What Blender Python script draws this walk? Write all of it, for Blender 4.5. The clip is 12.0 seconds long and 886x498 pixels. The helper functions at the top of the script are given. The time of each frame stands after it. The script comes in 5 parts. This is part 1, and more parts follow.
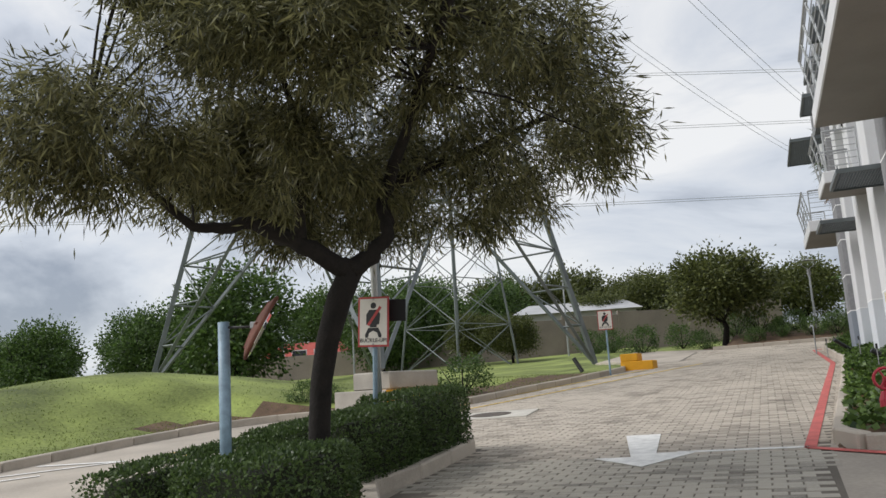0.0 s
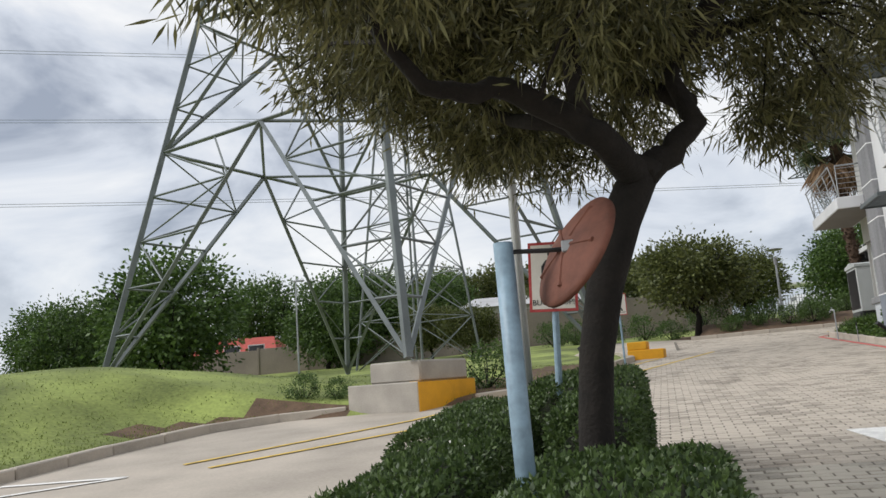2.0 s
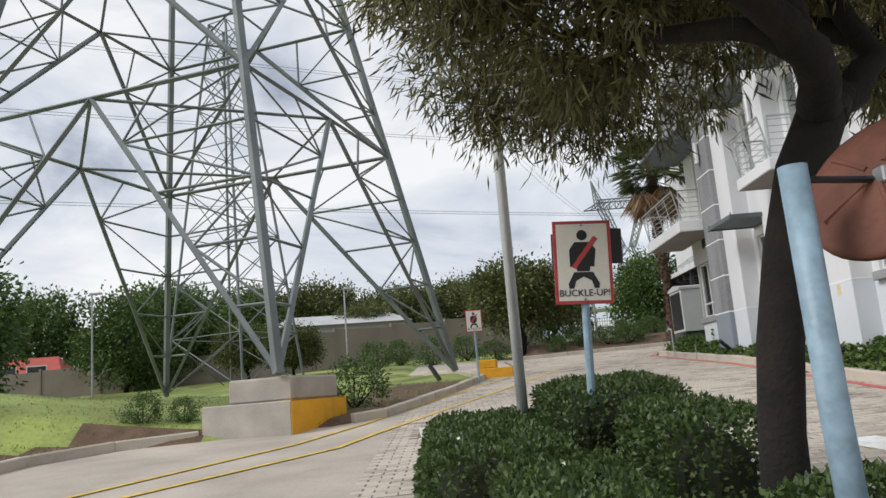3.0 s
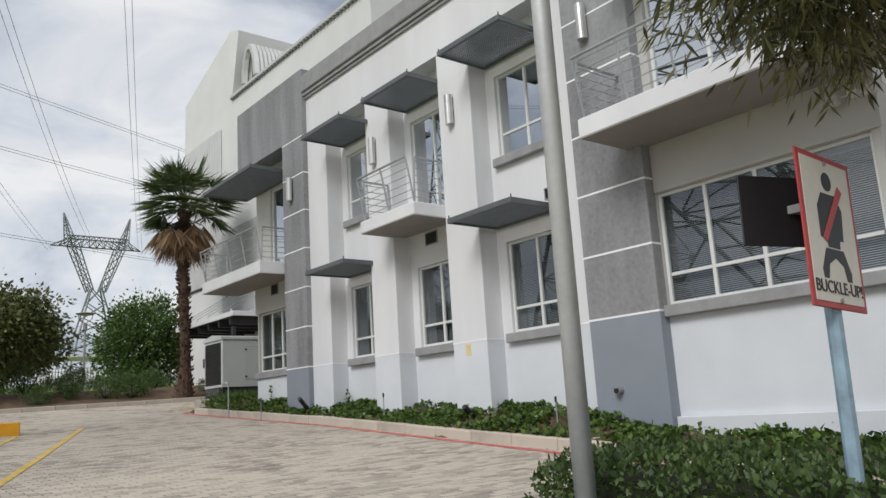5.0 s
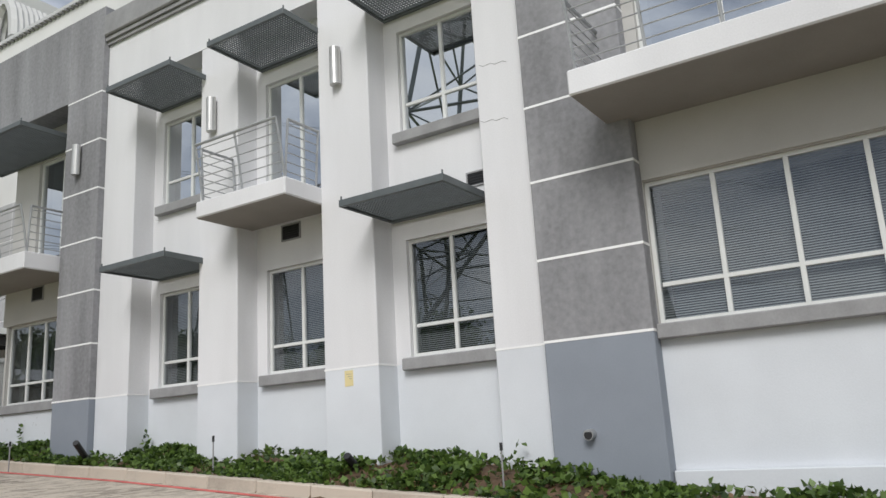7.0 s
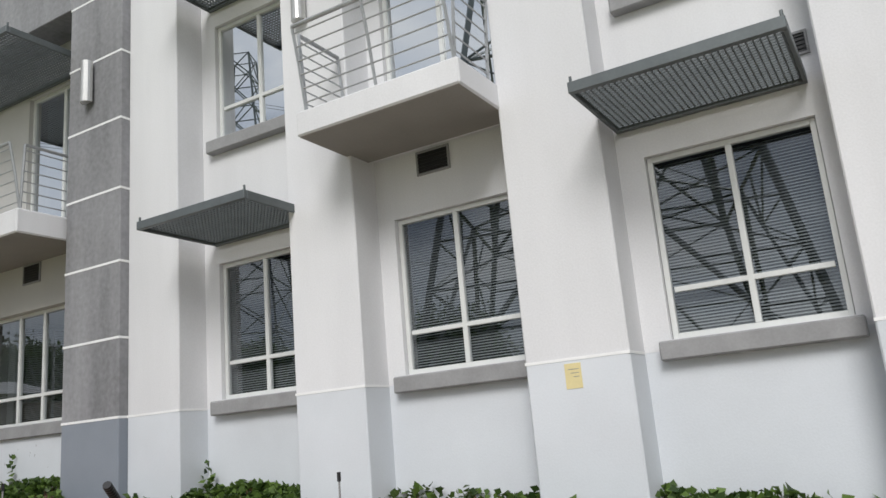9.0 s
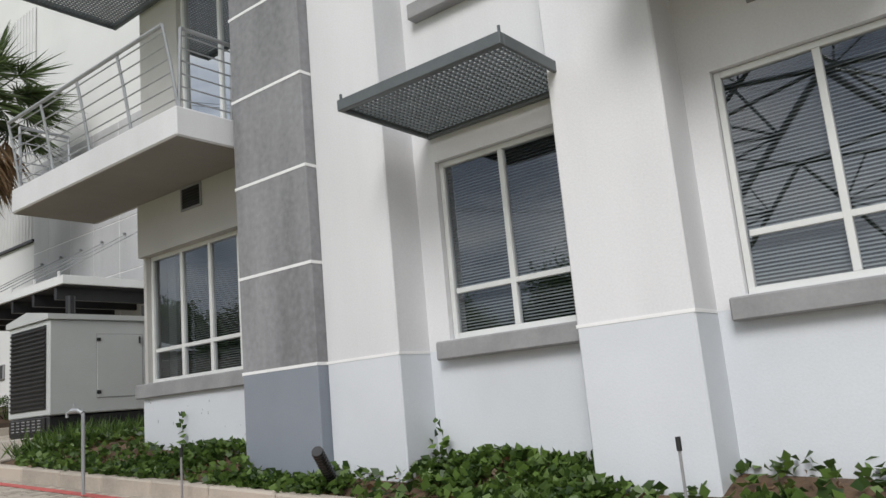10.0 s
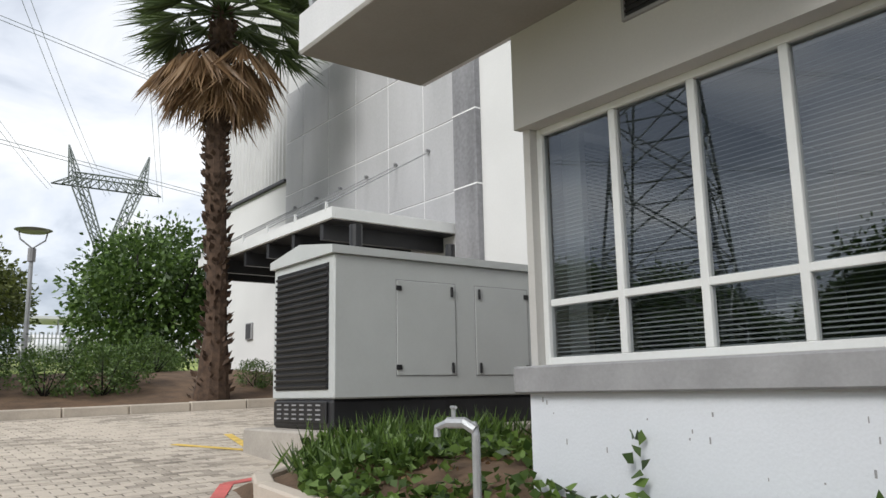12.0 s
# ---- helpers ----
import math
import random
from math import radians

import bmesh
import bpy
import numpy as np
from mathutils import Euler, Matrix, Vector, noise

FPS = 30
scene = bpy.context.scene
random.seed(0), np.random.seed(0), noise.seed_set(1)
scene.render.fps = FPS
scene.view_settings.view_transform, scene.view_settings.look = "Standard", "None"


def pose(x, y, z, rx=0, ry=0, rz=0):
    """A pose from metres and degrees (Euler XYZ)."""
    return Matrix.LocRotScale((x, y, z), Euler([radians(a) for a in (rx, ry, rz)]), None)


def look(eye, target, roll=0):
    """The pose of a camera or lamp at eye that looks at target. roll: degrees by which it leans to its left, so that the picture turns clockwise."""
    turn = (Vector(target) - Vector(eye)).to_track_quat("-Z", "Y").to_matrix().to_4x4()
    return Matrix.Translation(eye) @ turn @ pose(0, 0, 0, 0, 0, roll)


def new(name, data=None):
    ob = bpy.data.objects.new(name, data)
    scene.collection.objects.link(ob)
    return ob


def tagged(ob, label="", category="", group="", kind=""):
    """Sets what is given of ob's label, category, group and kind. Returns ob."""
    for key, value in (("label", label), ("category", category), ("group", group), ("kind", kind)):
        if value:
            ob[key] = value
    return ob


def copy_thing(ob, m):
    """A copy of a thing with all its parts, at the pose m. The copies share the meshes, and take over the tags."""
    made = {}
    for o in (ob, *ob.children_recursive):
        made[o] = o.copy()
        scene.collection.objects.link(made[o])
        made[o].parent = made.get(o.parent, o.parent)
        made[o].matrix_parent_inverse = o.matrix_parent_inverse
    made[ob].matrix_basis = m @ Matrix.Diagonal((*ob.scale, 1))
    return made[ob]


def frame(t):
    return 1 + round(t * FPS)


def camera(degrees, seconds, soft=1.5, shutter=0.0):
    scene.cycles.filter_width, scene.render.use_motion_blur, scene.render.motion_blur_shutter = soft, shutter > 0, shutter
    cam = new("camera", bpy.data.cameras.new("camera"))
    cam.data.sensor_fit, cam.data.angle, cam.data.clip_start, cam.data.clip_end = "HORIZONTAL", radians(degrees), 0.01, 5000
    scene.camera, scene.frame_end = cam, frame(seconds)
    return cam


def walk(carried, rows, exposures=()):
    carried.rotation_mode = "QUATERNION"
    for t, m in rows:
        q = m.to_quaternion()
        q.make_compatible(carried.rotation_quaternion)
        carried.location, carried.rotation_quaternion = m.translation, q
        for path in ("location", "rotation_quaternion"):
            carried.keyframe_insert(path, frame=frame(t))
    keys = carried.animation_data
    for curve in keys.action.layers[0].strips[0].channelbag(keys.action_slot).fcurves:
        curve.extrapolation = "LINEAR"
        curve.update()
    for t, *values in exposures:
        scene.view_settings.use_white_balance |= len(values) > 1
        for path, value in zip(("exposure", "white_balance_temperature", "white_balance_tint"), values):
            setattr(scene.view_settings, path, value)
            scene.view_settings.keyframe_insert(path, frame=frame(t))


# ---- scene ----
cam = camera(58.6, 12.0)
PATH = [
    (0, (-2.156, -14.004, -0.042), (-2.886, -12.175, 0.304), -3.3),
    (1, (-3.646, -13.304, -0.04), (-4.303, -11.445, 0.296), -3.5),
    (1.5, (-4.492, -12.87, -0.033), (-5.109, -10.995, 0.291), -3.5),
    (2, (-5.302, -12.411, -0.025), (-5.818, -10.506, 0.303), -4.1),
    (2.5, (-6.167, -12.0, -0.038), (-6.457, -10.053, 0.315), -4.6),
    (4.5, (-8.615, -8.524, 0.142), (-7.663, -6.803, 0.505), -3.3),
    (5, (-8.807, -7.545, 0.194), (-7.574, -6.021, 0.589), -3.5),
    (5.5, (-8.798, -6.571, 0.238), (-7.384, -5.221, 0.657), -4.2),
    (6, (-8.67, -5.612, 0.262), (-7.138, -4.391, 0.663), -4.0),
    (6.5, (-8.351, -4.697, 0.315), (-6.751, -3.577, 0.746), -3.2),
    (8.5, (-6.51, -0.725, 0.662), (-4.804, 0.211, 1.128), -5.2),
    (9, (-6.01, 0.453, 0.777), (-4.322, 1.423, 1.235), -5.0),
    (9.5, (-5.419, 1.752, 0.803), (-3.788, 2.825, 1.238), -5.2),
    (10, (-4.839, 3.047, 0.859), (-3.288, 4.253, 1.239), -5.2),
    (10.5, (-4.351, 4.37, 0.971), (-2.826, 5.615, 1.32), -4.4),
    (11, (-3.887, 5.643, 1.071), (-2.391, 6.927, 1.409), -3.4),
    (11.5, (-3.478, 6.881, 1.156), (-2.084, 8.276, 1.49), -2.3),
    (12, (-3.06, 8.09, 1.235), (-1.873, 9.659, 1.589), -1.1),
]
walk(cam, [(t, look(eye, target, roll)) for t, eye, target, roll in PATH], exposures=[(0, 0.0), (2.5, 0.1), (4.5, -0.08), (6.5, 0.03), (9, 0.1), (10.5, 0.13), (11.5, 0.33), (12, 0.36)])


# ---- world and sun: bright broken overcast, weak wide sun behind the camera's left ----
def build_world():
    world = bpy.data.worlds.new("overcast_sky")
    scene.world = world
    world.use_nodes = True
    nt = world.node_tree
    nt.nodes.clear()
    out = nt.nodes.new("ShaderNodeOutputWorld")
    sky = nt.nodes.new("ShaderNodeTexSky")
    sky.sky_type = "NISHITA"
    sky.sun_disc = False
    sky.sun_elevation, sky.sun_rotation = radians(40), radians(248)
    bg_sky = nt.nodes.new("ShaderNodeBackground")
    bg_sky.inputs[1].default_value = 0.13
    nt.links.new(sky.outputs[0], bg_sky.inputs[0])
    tc = nt.nodes.new("ShaderNodeTexCoord")
    mp = nt.nodes.new("ShaderNodeMapping")
    mp.inputs["Scale"].default_value = (1.0, 1.0, 2.6)
    n1 = nt.nodes.new("ShaderNodeTexNoise")
    n1.inputs["Scale"].default_value = 2.3
    n1.inputs["Detail"].default_value = 7.0
    n1.inputs["Roughness"].default_value = 0.55
    n1.inputs["Distortion"].default_value = 0.5
    ramp = nt.nodes.new("ShaderNodeValToRGB")
    e = ramp.color_ramp.elements
    e[0].position, e[0].color = 0.36, (0.36, 0.4, 0.48, 1)
    e[1].position, e[1].color = 0.6, (1.0, 1.0, 1.0, 1)
    m = ramp.color_ramp.elements.new(0.47)
    m.color = (0.72, 0.76, 0.83, 1)
    bg_c = nt.nodes.new("ShaderNodeBackground")
    bg_c.inputs[1].default_value = SKY
    mix = nt.nodes.new("ShaderNodeMixShader")
    mix.inputs[0].default_value = 0.88
    L = nt.links.new
    L(tc.outputs["Generated"], mp.inputs[0])
    L(mp.outputs[0], n1.inputs["Vector"])
    L(n1.outputs["Fac"], ramp.inputs[0])
    L(ramp.outputs[0], bg_c.inputs[0])
    L(bg_sky.outputs[0], mix.inputs[1])
    L(bg_c.outputs[0], mix.inputs[2])
    L(mix.outputs[0], out.inputs[0])


SKY = 0.95
build_world()
sun = new("sun", bpy.data.lights.new("sun", "SUN"))
sun.data.energy, sun.data.angle, sun.data.color = 2.2, radians(25), (1.0, 0.985, 0.965)
sun.matrix_world = look((-34, -14, 30), (0, 0, 0))


# ---- materials ----
def mat(name, base, rough=0.8, metal=0.0, var=0.15, scale=3.0, fine=40.0, bump=0.0, tint=None, streak=False, island=0.0, obj=0.0, spec=0.5):
    """A procedural surface: two scales of variation, optional vertical streaks, relief."""
    m = bpy.data.materials.new(name)
    m.use_nodes = True
    nt = m.node_tree
    b = nt.nodes["Principled BSDF"]
    b.inputs["Roughness"].default_value, b.inputs["Metallic"].default_value = rough, metal
    b.inputs["Specular IOR Level"].default_value = spec
    tc = nt.nodes.new("ShaderNodeTexCoord")
    src = tc.outputs["Object"]
    if streak:
        mp = nt.nodes.new("ShaderNodeMapping")
        mp.inputs["Scale"].default_value = (1, 1, 0.18)
        nt.links.new(src, mp.inputs[0])
        src2 = mp.outputs[0]
    else:
        src2 = src
    n1 = nt.nodes.new("ShaderNodeTexNoise")
    n1.inputs["Scale"].default_value, n1.inputs["Detail"].default_value = scale, 5
    nt.links.new(src2, n1.inputs["Vector"])
    n2 = nt.nodes.new("ShaderNodeTexNoise")
    n2.inputs["Scale"].default_value, n2.inputs["Detail"].default_value = fine, 4
    nt.links.new(src, n2.inputs["Vector"])
    add = nt.nodes.new("ShaderNodeMath")
    add.operation = "MULTIPLY_ADD"
    add.inputs[1].default_value = 0.4
    nt.links.new(n2.outputs["Fac"], add.inputs[0])
    nt.links.new(n1.outputs["Fac"], add.inputs[2])
    val = add.outputs[0]
    if island or obj:
        if island:
            g = nt.nodes.new("ShaderNodeNewGeometry")
            rnd, amount = g.outputs["Random Per Island"], island
        else:
            g = nt.nodes.new("ShaderNodeObjectInfo")
            rnd, amount = g.outputs["Random"], obj
        a2 = nt.nodes.new("ShaderNodeMath")
        a2.operation = "MULTIPLY_ADD"
        a2.inputs[1].default_value = amount
        nt.links.new(rnd, a2.inputs[0])
        nt.links.new(val, a2.inputs[2])
        val = a2.outputs[0]
    ramp = nt.nodes.new("ShaderNodeValToRGB")
    e = ramp.color_ramp.elements
    dark = [max(0, c * (1 - var)) for c in base]
    lite = [min(1, c * (1 + var)) for c in (tint or base)]
    e[0].position, e[0].color = 0.45, (*dark, 1)
    e[1].position, e[1].color = 0.95 + 0.5 * (island + obj), (*lite, 1)
    nt.links.new(val, ramp.inputs[0])
    nt.links.new(ramp.outputs[0], b.inputs["Base Color"])
    if bump:
        bp = nt.nodes.new("ShaderNodeBump")
        bp.inputs["Strength"].default_value, bp.inputs["Distance"].default_value = bump, 0.01
        nt.links.new(n2.outputs["Fac"], bp.inputs["Height"])
        nt.links.new(bp.outputs[0], b.inputs["Normal"])
    return m


def leaf_mat(name, dark, lite, rough=0.5):
    """Foliage: each leaf its own shade, a little light passes through."""
    m = bpy.data.materials.new(name)
    m.use_nodes = True
    nt = m.node_tree
    b = nt.nodes["Principled BSDF"]
    b.inputs["Roughness"].default_value = rough
    g = nt.nodes.new("ShaderNodeNewGeometry")
    ramp = nt.nodes.new("ShaderNodeValToRGB")
    e = ramp.color_ramp.elements
    e[0].color, e[1].color = (*dark, 1), (*lite, 1)
    nt.links.new(g.outputs["Random Per Island"], ramp.inputs[0])
    nt.links.new(ramp.outputs[0], b.inputs["Base Color"])
    tr = nt.nodes.new("ShaderNodeBsdfTranslucent")
    nt.links.new(ramp.outputs[0], tr.inputs[0])
    mx = nt.nodes.new("ShaderNodeMixShader")
    mx.inputs[0].default_value = 0.3
    nt.links.new(b.outputs[0], mx.inputs[1])
    nt.links.new(tr.outputs[0], mx.inputs[2])
    nt.links.new(mx.outputs[0], nt.nodes["Material Output"].inputs[0])
    return m


def glass_mat(name, tint, ior):
    m = bpy.data.materials.new(name)
    m.use_nodes = True
    nt = m.node_tree
    nt.nodes.clear()
    out = nt.nodes.new("ShaderNodeOutputMaterial")
    t = nt.nodes.new("ShaderNodeBsdfTransparent")
    t.inputs[0].default_value = (*tint, 1)
    g = nt.nodes.new("ShaderNodeBsdfGlossy")
    g.inputs["Roughness"].default_value = 0.0
    g.inputs[0].default_value = (0.93, 0.97, 1.0, 1)
    f = nt.nodes.new("ShaderNodeFresnel")
    f.inputs[0].default_value = ior
    mx = nt.nodes.new("ShaderNodeMixShader")
    nt.links.new(f.outputs[0], mx.inputs[0])
    nt.links.new(t.outputs[0], mx.inputs[1])
    nt.links.new(g.outputs[0], mx.inputs[2])
    nt.links.new(mx.outputs[0], out.inputs[0])
    return m


M_WHITE = mat("off_white_plaster", (0.675, 0.675, 0.69), 0.9, var=0.1, scale=1.1, fine=60, bump=0.12, streak=True)
M_BASE = mat("pale_grey_plaster", (0.62, 0.645, 0.68), 0.9, var=0.06, scale=1.2, fine=60, bump=0.12)
M_BEIGE = mat("beige_plaster", (0.48, 0.47, 0.45), 0.9, var=0.06, scale=1.5, fine=60, bump=0.1)
M_GREY = mat("grey_plaster", (0.26, 0.26, 0.272), 0.9, var=0.34, scale=1.7, fine=16, bump=0.06, streak=True)
M_BLUE = mat("blue_grey_plaster", (0.235, 0.26, 0.30), 0.85, var=0.07, scale=1.5, fine=60, bump=0.1)
M_SOFFIT = mat("taupe_soffit_tone", (0.27, 0.255, 0.235), 0.9, var=0.1, scale=1.5, fine=50, bump=0.1)
M_SILL = mat("grey_sill", (0.28, 0.28, 0.285), 0.85, var=0.15, scale=4, fine=50, bump=0.1)
M_LINE = mat("white_joint", (0.82, 0.82, 0.82), 0.7, var=0.05)
M_ALU = mat("pale_aluminium", (0.66, 0.67, 0.66), 0.4, var=0.05)
M_STEEL = mat("galvanised_steel", (0.4, 0.41, 0.42), 0.5, 0.6, var=0.15, scale=6)
M_AWN = mat("grey_painted_steel", (0.12, 0.135, 0.14), 0.5, 0.3, var=0.12, scale=5)
M_LAMP = mat("brushed_lamp_metal", (0.52, 0.52, 0.51), 0.35, 0.6, var=0.1)
M_BLACK = mat("black_plastic", (0.016, 0.016, 0.018), 0.45, var=0.3)
# near-black carries the dimness of the unlit rooms; also on the meter-box door
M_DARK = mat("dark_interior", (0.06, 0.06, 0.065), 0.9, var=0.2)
M_BLIND = mat("grey_blind_slat", (0.34, 0.36, 0.37), 0.6, var=0.06)
M_GLASS = glass_mat("tinted_window_glass", (0.68, 0.72, 0.74), 2.1)
M_GLASS_UP = glass_mat("reflective_window_glass", (0.2, 0.23, 0.25), 8.0)
M_PAVER = mat("worn_paver", (0.26, 0.225, 0.18), 0.92, var=0.34, scale=0.9, fine=45, bump=0.4, tint=(0.38, 0.335, 0.28), island=0.45)
M_ROAD = mat("dusty_road_bed", (0.42, 0.37, 0.31), 0.95, var=0.25, scale=0.7, fine=30, bump=0.3)
M_JOINT = mat("dark_joint_sand", (0.15, 0.13, 0.105), 0.97, var=0.3, scale=1.2, fine=40, bump=0.3)
M_KERB = mat("concrete_kerb", (0.42, 0.37, 0.31), 0.92, var=0.22, scale=3, fine=50, bump=0.3, obj=0.4)
M_CONC = mat("weathered_concrete", (0.36, 0.33, 0.29), 0.93, var=0.22, scale=2, fine=40, bump=0.3)
M_YEL = mat("yellow_paint", (0.75, 0.36, 0.012), 0.6, var=0.1, scale=4)
M_YLINE = mat("faded_yellow_line", (0.6, 0.42, 0.1), 0.85, var=0.3, scale=7, fine=60)
M_RED = mat("red_road_paint", (0.56, 0.13, 0.115), 0.8, var=0.25, scale=5, fine=50)
M_WLINE = mat("white_road_paint", (0.8, 0.79, 0.76), 0.8, var=0.2, scale=8, fine=60)
M_GRASS = mat("mown_grass", (0.12, 0.155, 0.035), 0.95, var=0.5, scale=0.45, fine=14, bump=0.6, tint=(0.225, 0.27, 0.07))
M_SOIL = mat("brown_soil", (0.12, 0.075, 0.045), 0.97, var=0.4, scale=3, fine=30, bump=0.6)
M_PYLON = mat("weathered_galvanised_lattice", (0.17, 0.19, 0.19), 0.55, 0.4, var=0.25, scale=1.5)
M_BARK = mat("dark_bark", (0.014, 0.011, 0.009), 0.95, var=0.45, scale=8, fine=45, bump=0.9)
M_PBARK = mat("shaggy_palm_bark", (0.07, 0.043, 0.028), 0.95, var=0.5, scale=9, fine=40, bump=0.8)
M_KAREE = leaf_mat("narrow_olive_leaf", (0.03, 0.034, 0.013), (0.25, 0.24, 0.1))
M_HEDGE = leaf_mat("hedge_leaf", (0.028, 0.055, 0.014), (0.11, 0.17, 0.046))
M_IVY = leaf_mat("ivy_leaf", (0.025, 0.055, 0.012), (0.15, 0.24, 0.05), 0.45)
M_TREE = leaf_mat("green_tree_leaf", (0.03, 0.065, 0.014), (0.13, 0.21, 0.05))
M_TREE2 = leaf_mat("olive_tree_leaf", (0.045, 0.06, 0.016), (0.16, 0.18, 0.05))
M_PALM = leaf_mat("palm_frond", (0.03, 0.05, 0.012), (0.1, 0.14, 0.045))
M_DEADP = leaf_mat("dead_palm_frond", (0.15, 0.085, 0.04), (0.34, 0.22, 0.12))
M_CORE = mat("painted_hedge_shade", (0.016, 0.02, 0.008), 1.0, var=0.4)
M_GEN = mat("light_grey_enamel", (0.5, 0.52, 0.515), 0.45, var=0.05, scale=2)
M_CLAD = mat("profiled_steel_sheet", (0.52, 0.52, 0.51), 0.45, 0.2, var=0.07, scale=1.5)
M_WARE = mat("warehouse_plaster", (0.66, 0.66, 0.65), 0.9, var=0.05, scale=0.8, fine=30, bump=0.05)
M_PANEL = mat("grey_wall_panel", (0.45, 0.45, 0.46), 0.85, var=0.14, scale=1.2, fine=30, streak=True)
M_POLEB = mat("blue_grey_pole_paint", (0.24, 0.34, 0.42), 0.5, var=0.25, scale=12)
M_RUST = mat("rust_brown_mirror_back", (0.15, 0.055, 0.035), 0.75, var=0.35, scale=6, fine=30, bump=0.2)
M_SIGNW = mat("sign_white", (0.68, 0.64, 0.58), 0.5, var=0.08, scale=6)
M_SIGNR = mat("sign_red", (0.42, 0.05, 0.05), 0.5, var=0.15, scale=6)
M_SIGNK = mat("sign_black", (0.012, 0.012, 0.014), 0.5, var=0.2)
M_ROOFR = mat("red_roof_sheet", (0.42, 0.07, 0.05), 0.7, var=0.2)
M_THATCH = mat("grey_thatch", (0.16, 0.13, 0.11), 1.0, var=0.3, fine=25, bump=0.6)
M_BOUND = mat("brown_boundary_wall", (0.25, 0.21, 0.18), 0.95, var=0.2, scale=0.6, fine=12)
M_PAPER = mat("yellowed_paper", (0.7, 0.6, 0.32), 0.8, var=0.08)
M_HYD = mat("red_enamel", (0.45, 0.03, 0.05), 0.45, var=0.15)
M_CARW = mat("white_car_paint", (0.7, 0.7, 0.71), 0.3, var=0.03)
M_CARD = mat("car_glass_dark", (0.02, 0.022, 0.025), 0.1, var=0.1)
M_FLOWER = mat("white_petal", (0.75, 0.74, 0.68), 0.8, var=0.05)


# ---- builders ----
def part(name, bm, material, parent=None, label="", smooth=False):
    if isinstance(bm, bmesh.types.BMesh):
        me = bpy.data.meshes.new(name)
        bmesh.ops.recalc_face_normals(bm, faces=bm.faces)
        bm.to_mesh(me)
        bm.free()
    else:
        me = bm
    if material and not me.materials:
        me.materials.append(material)
    if smooth:
        for p in me.polygons:
            p.use_smooth = True
    ob = new(name, me)
    if parent is not None:
        ob.parent = parent
    if label:
        tagged(ob, label)
    return ob


def thing(name, label, category, group="", kind="", m=None):
    ob = new(name)
    tagged(ob, label, category, group, kind)
    if m is not None:
        ob.matrix_basis = m
    return ob


def box(bm, x0, x1, y0, y1, z0, z1, m=None):
    vs = [bm.verts.new((x, y, z)) for z in (z0, z1) for x, y in ((x0, y0), (x1, y0), (x1, y1), (x0, y1))]
    for q in ((3, 2, 1, 0), (4, 5, 6, 7), (0, 1, 5, 4), (1, 2, 6, 5), (2, 3, 7, 6), (3, 0, 4, 7)):
        bm.faces.new([vs[i] for i in q])
    if m is not None:
        for v in vs:
            v.co = m @ v.co
    return vs


def bevelled(bm, size):
    bmesh.ops.bevel(bm, geom=bm.edges[:], offset=size, segments=1, affect="EDGES")
    return bm


def bx(x0, x1, y0, y1, z0, z1, bevel=0.0, m=None):
    bm = bmesh.new()
    box(bm, x0, x1, y0, y1, z0, z1, m)
    return bevelled(bm, bevel) if bevel else bm


def tube(bm, pts, radii, n=8, cap=True):
    """A round bar along points, with its radius at each."""
    rings = []
    if not hasattr(radii, "__len__"):
        radii = [radii] * len(pts)
    pts = [Vector(p) for p in pts]
    u = None
    for i, p in enumerate(pts):
        d = (pts[min(i + 1, len(pts) - 1)] - pts[max(i - 1, 0)]).normalized()
        if u is None:
            u = d.cross(Vector((0, 0, 1)) if abs(d.z) < 0.9 else Vector((1, 0, 0))).normalized()
        else:
            u = (u - d * u.dot(d)).normalized()
        w = d.cross(u)
        rings.append([bm.verts.new(p + radii[i] * (math.cos(2 * math.pi * k / n) * u + math.sin(2 * math.pi * k / n) * w)) for k in range(n)])
    for a, b in zip(rings, rings[1:]):
        for k in range(n):
            bm.faces.new((a[k], a[(k + 1) % n], b[(k + 1) % n], b[k]))
    if cap:
        bm.faces.new(rings[0][::-1])
        bm.faces.new(rings[-1])
    return bm


def bar(pts, r, n=8):
    return tube(bmesh.new(), pts, r, n)


def prism(outline, z0, z1, height=None):
    """A slab over a plan outline; height(x, y) adds the lie of the land."""
    bm = bmesh.new()
    h = height or (lambda x, y: 0.0)
    lo = [bm.verts.new((x, y, z0 + h(x, y))) for x, y in outline]
    hi = [bm.verts.new((x, y, z1 + h(x, y))) for x, y in outline]
    bm.faces.new(lo[::-1])
    bm.faces.new(hi)
    for i in range(len(lo)):
        j = (i + 1) % len(lo)
        bm.faces.new((lo[i], lo[j], hi[j], hi[i]))
    return bm


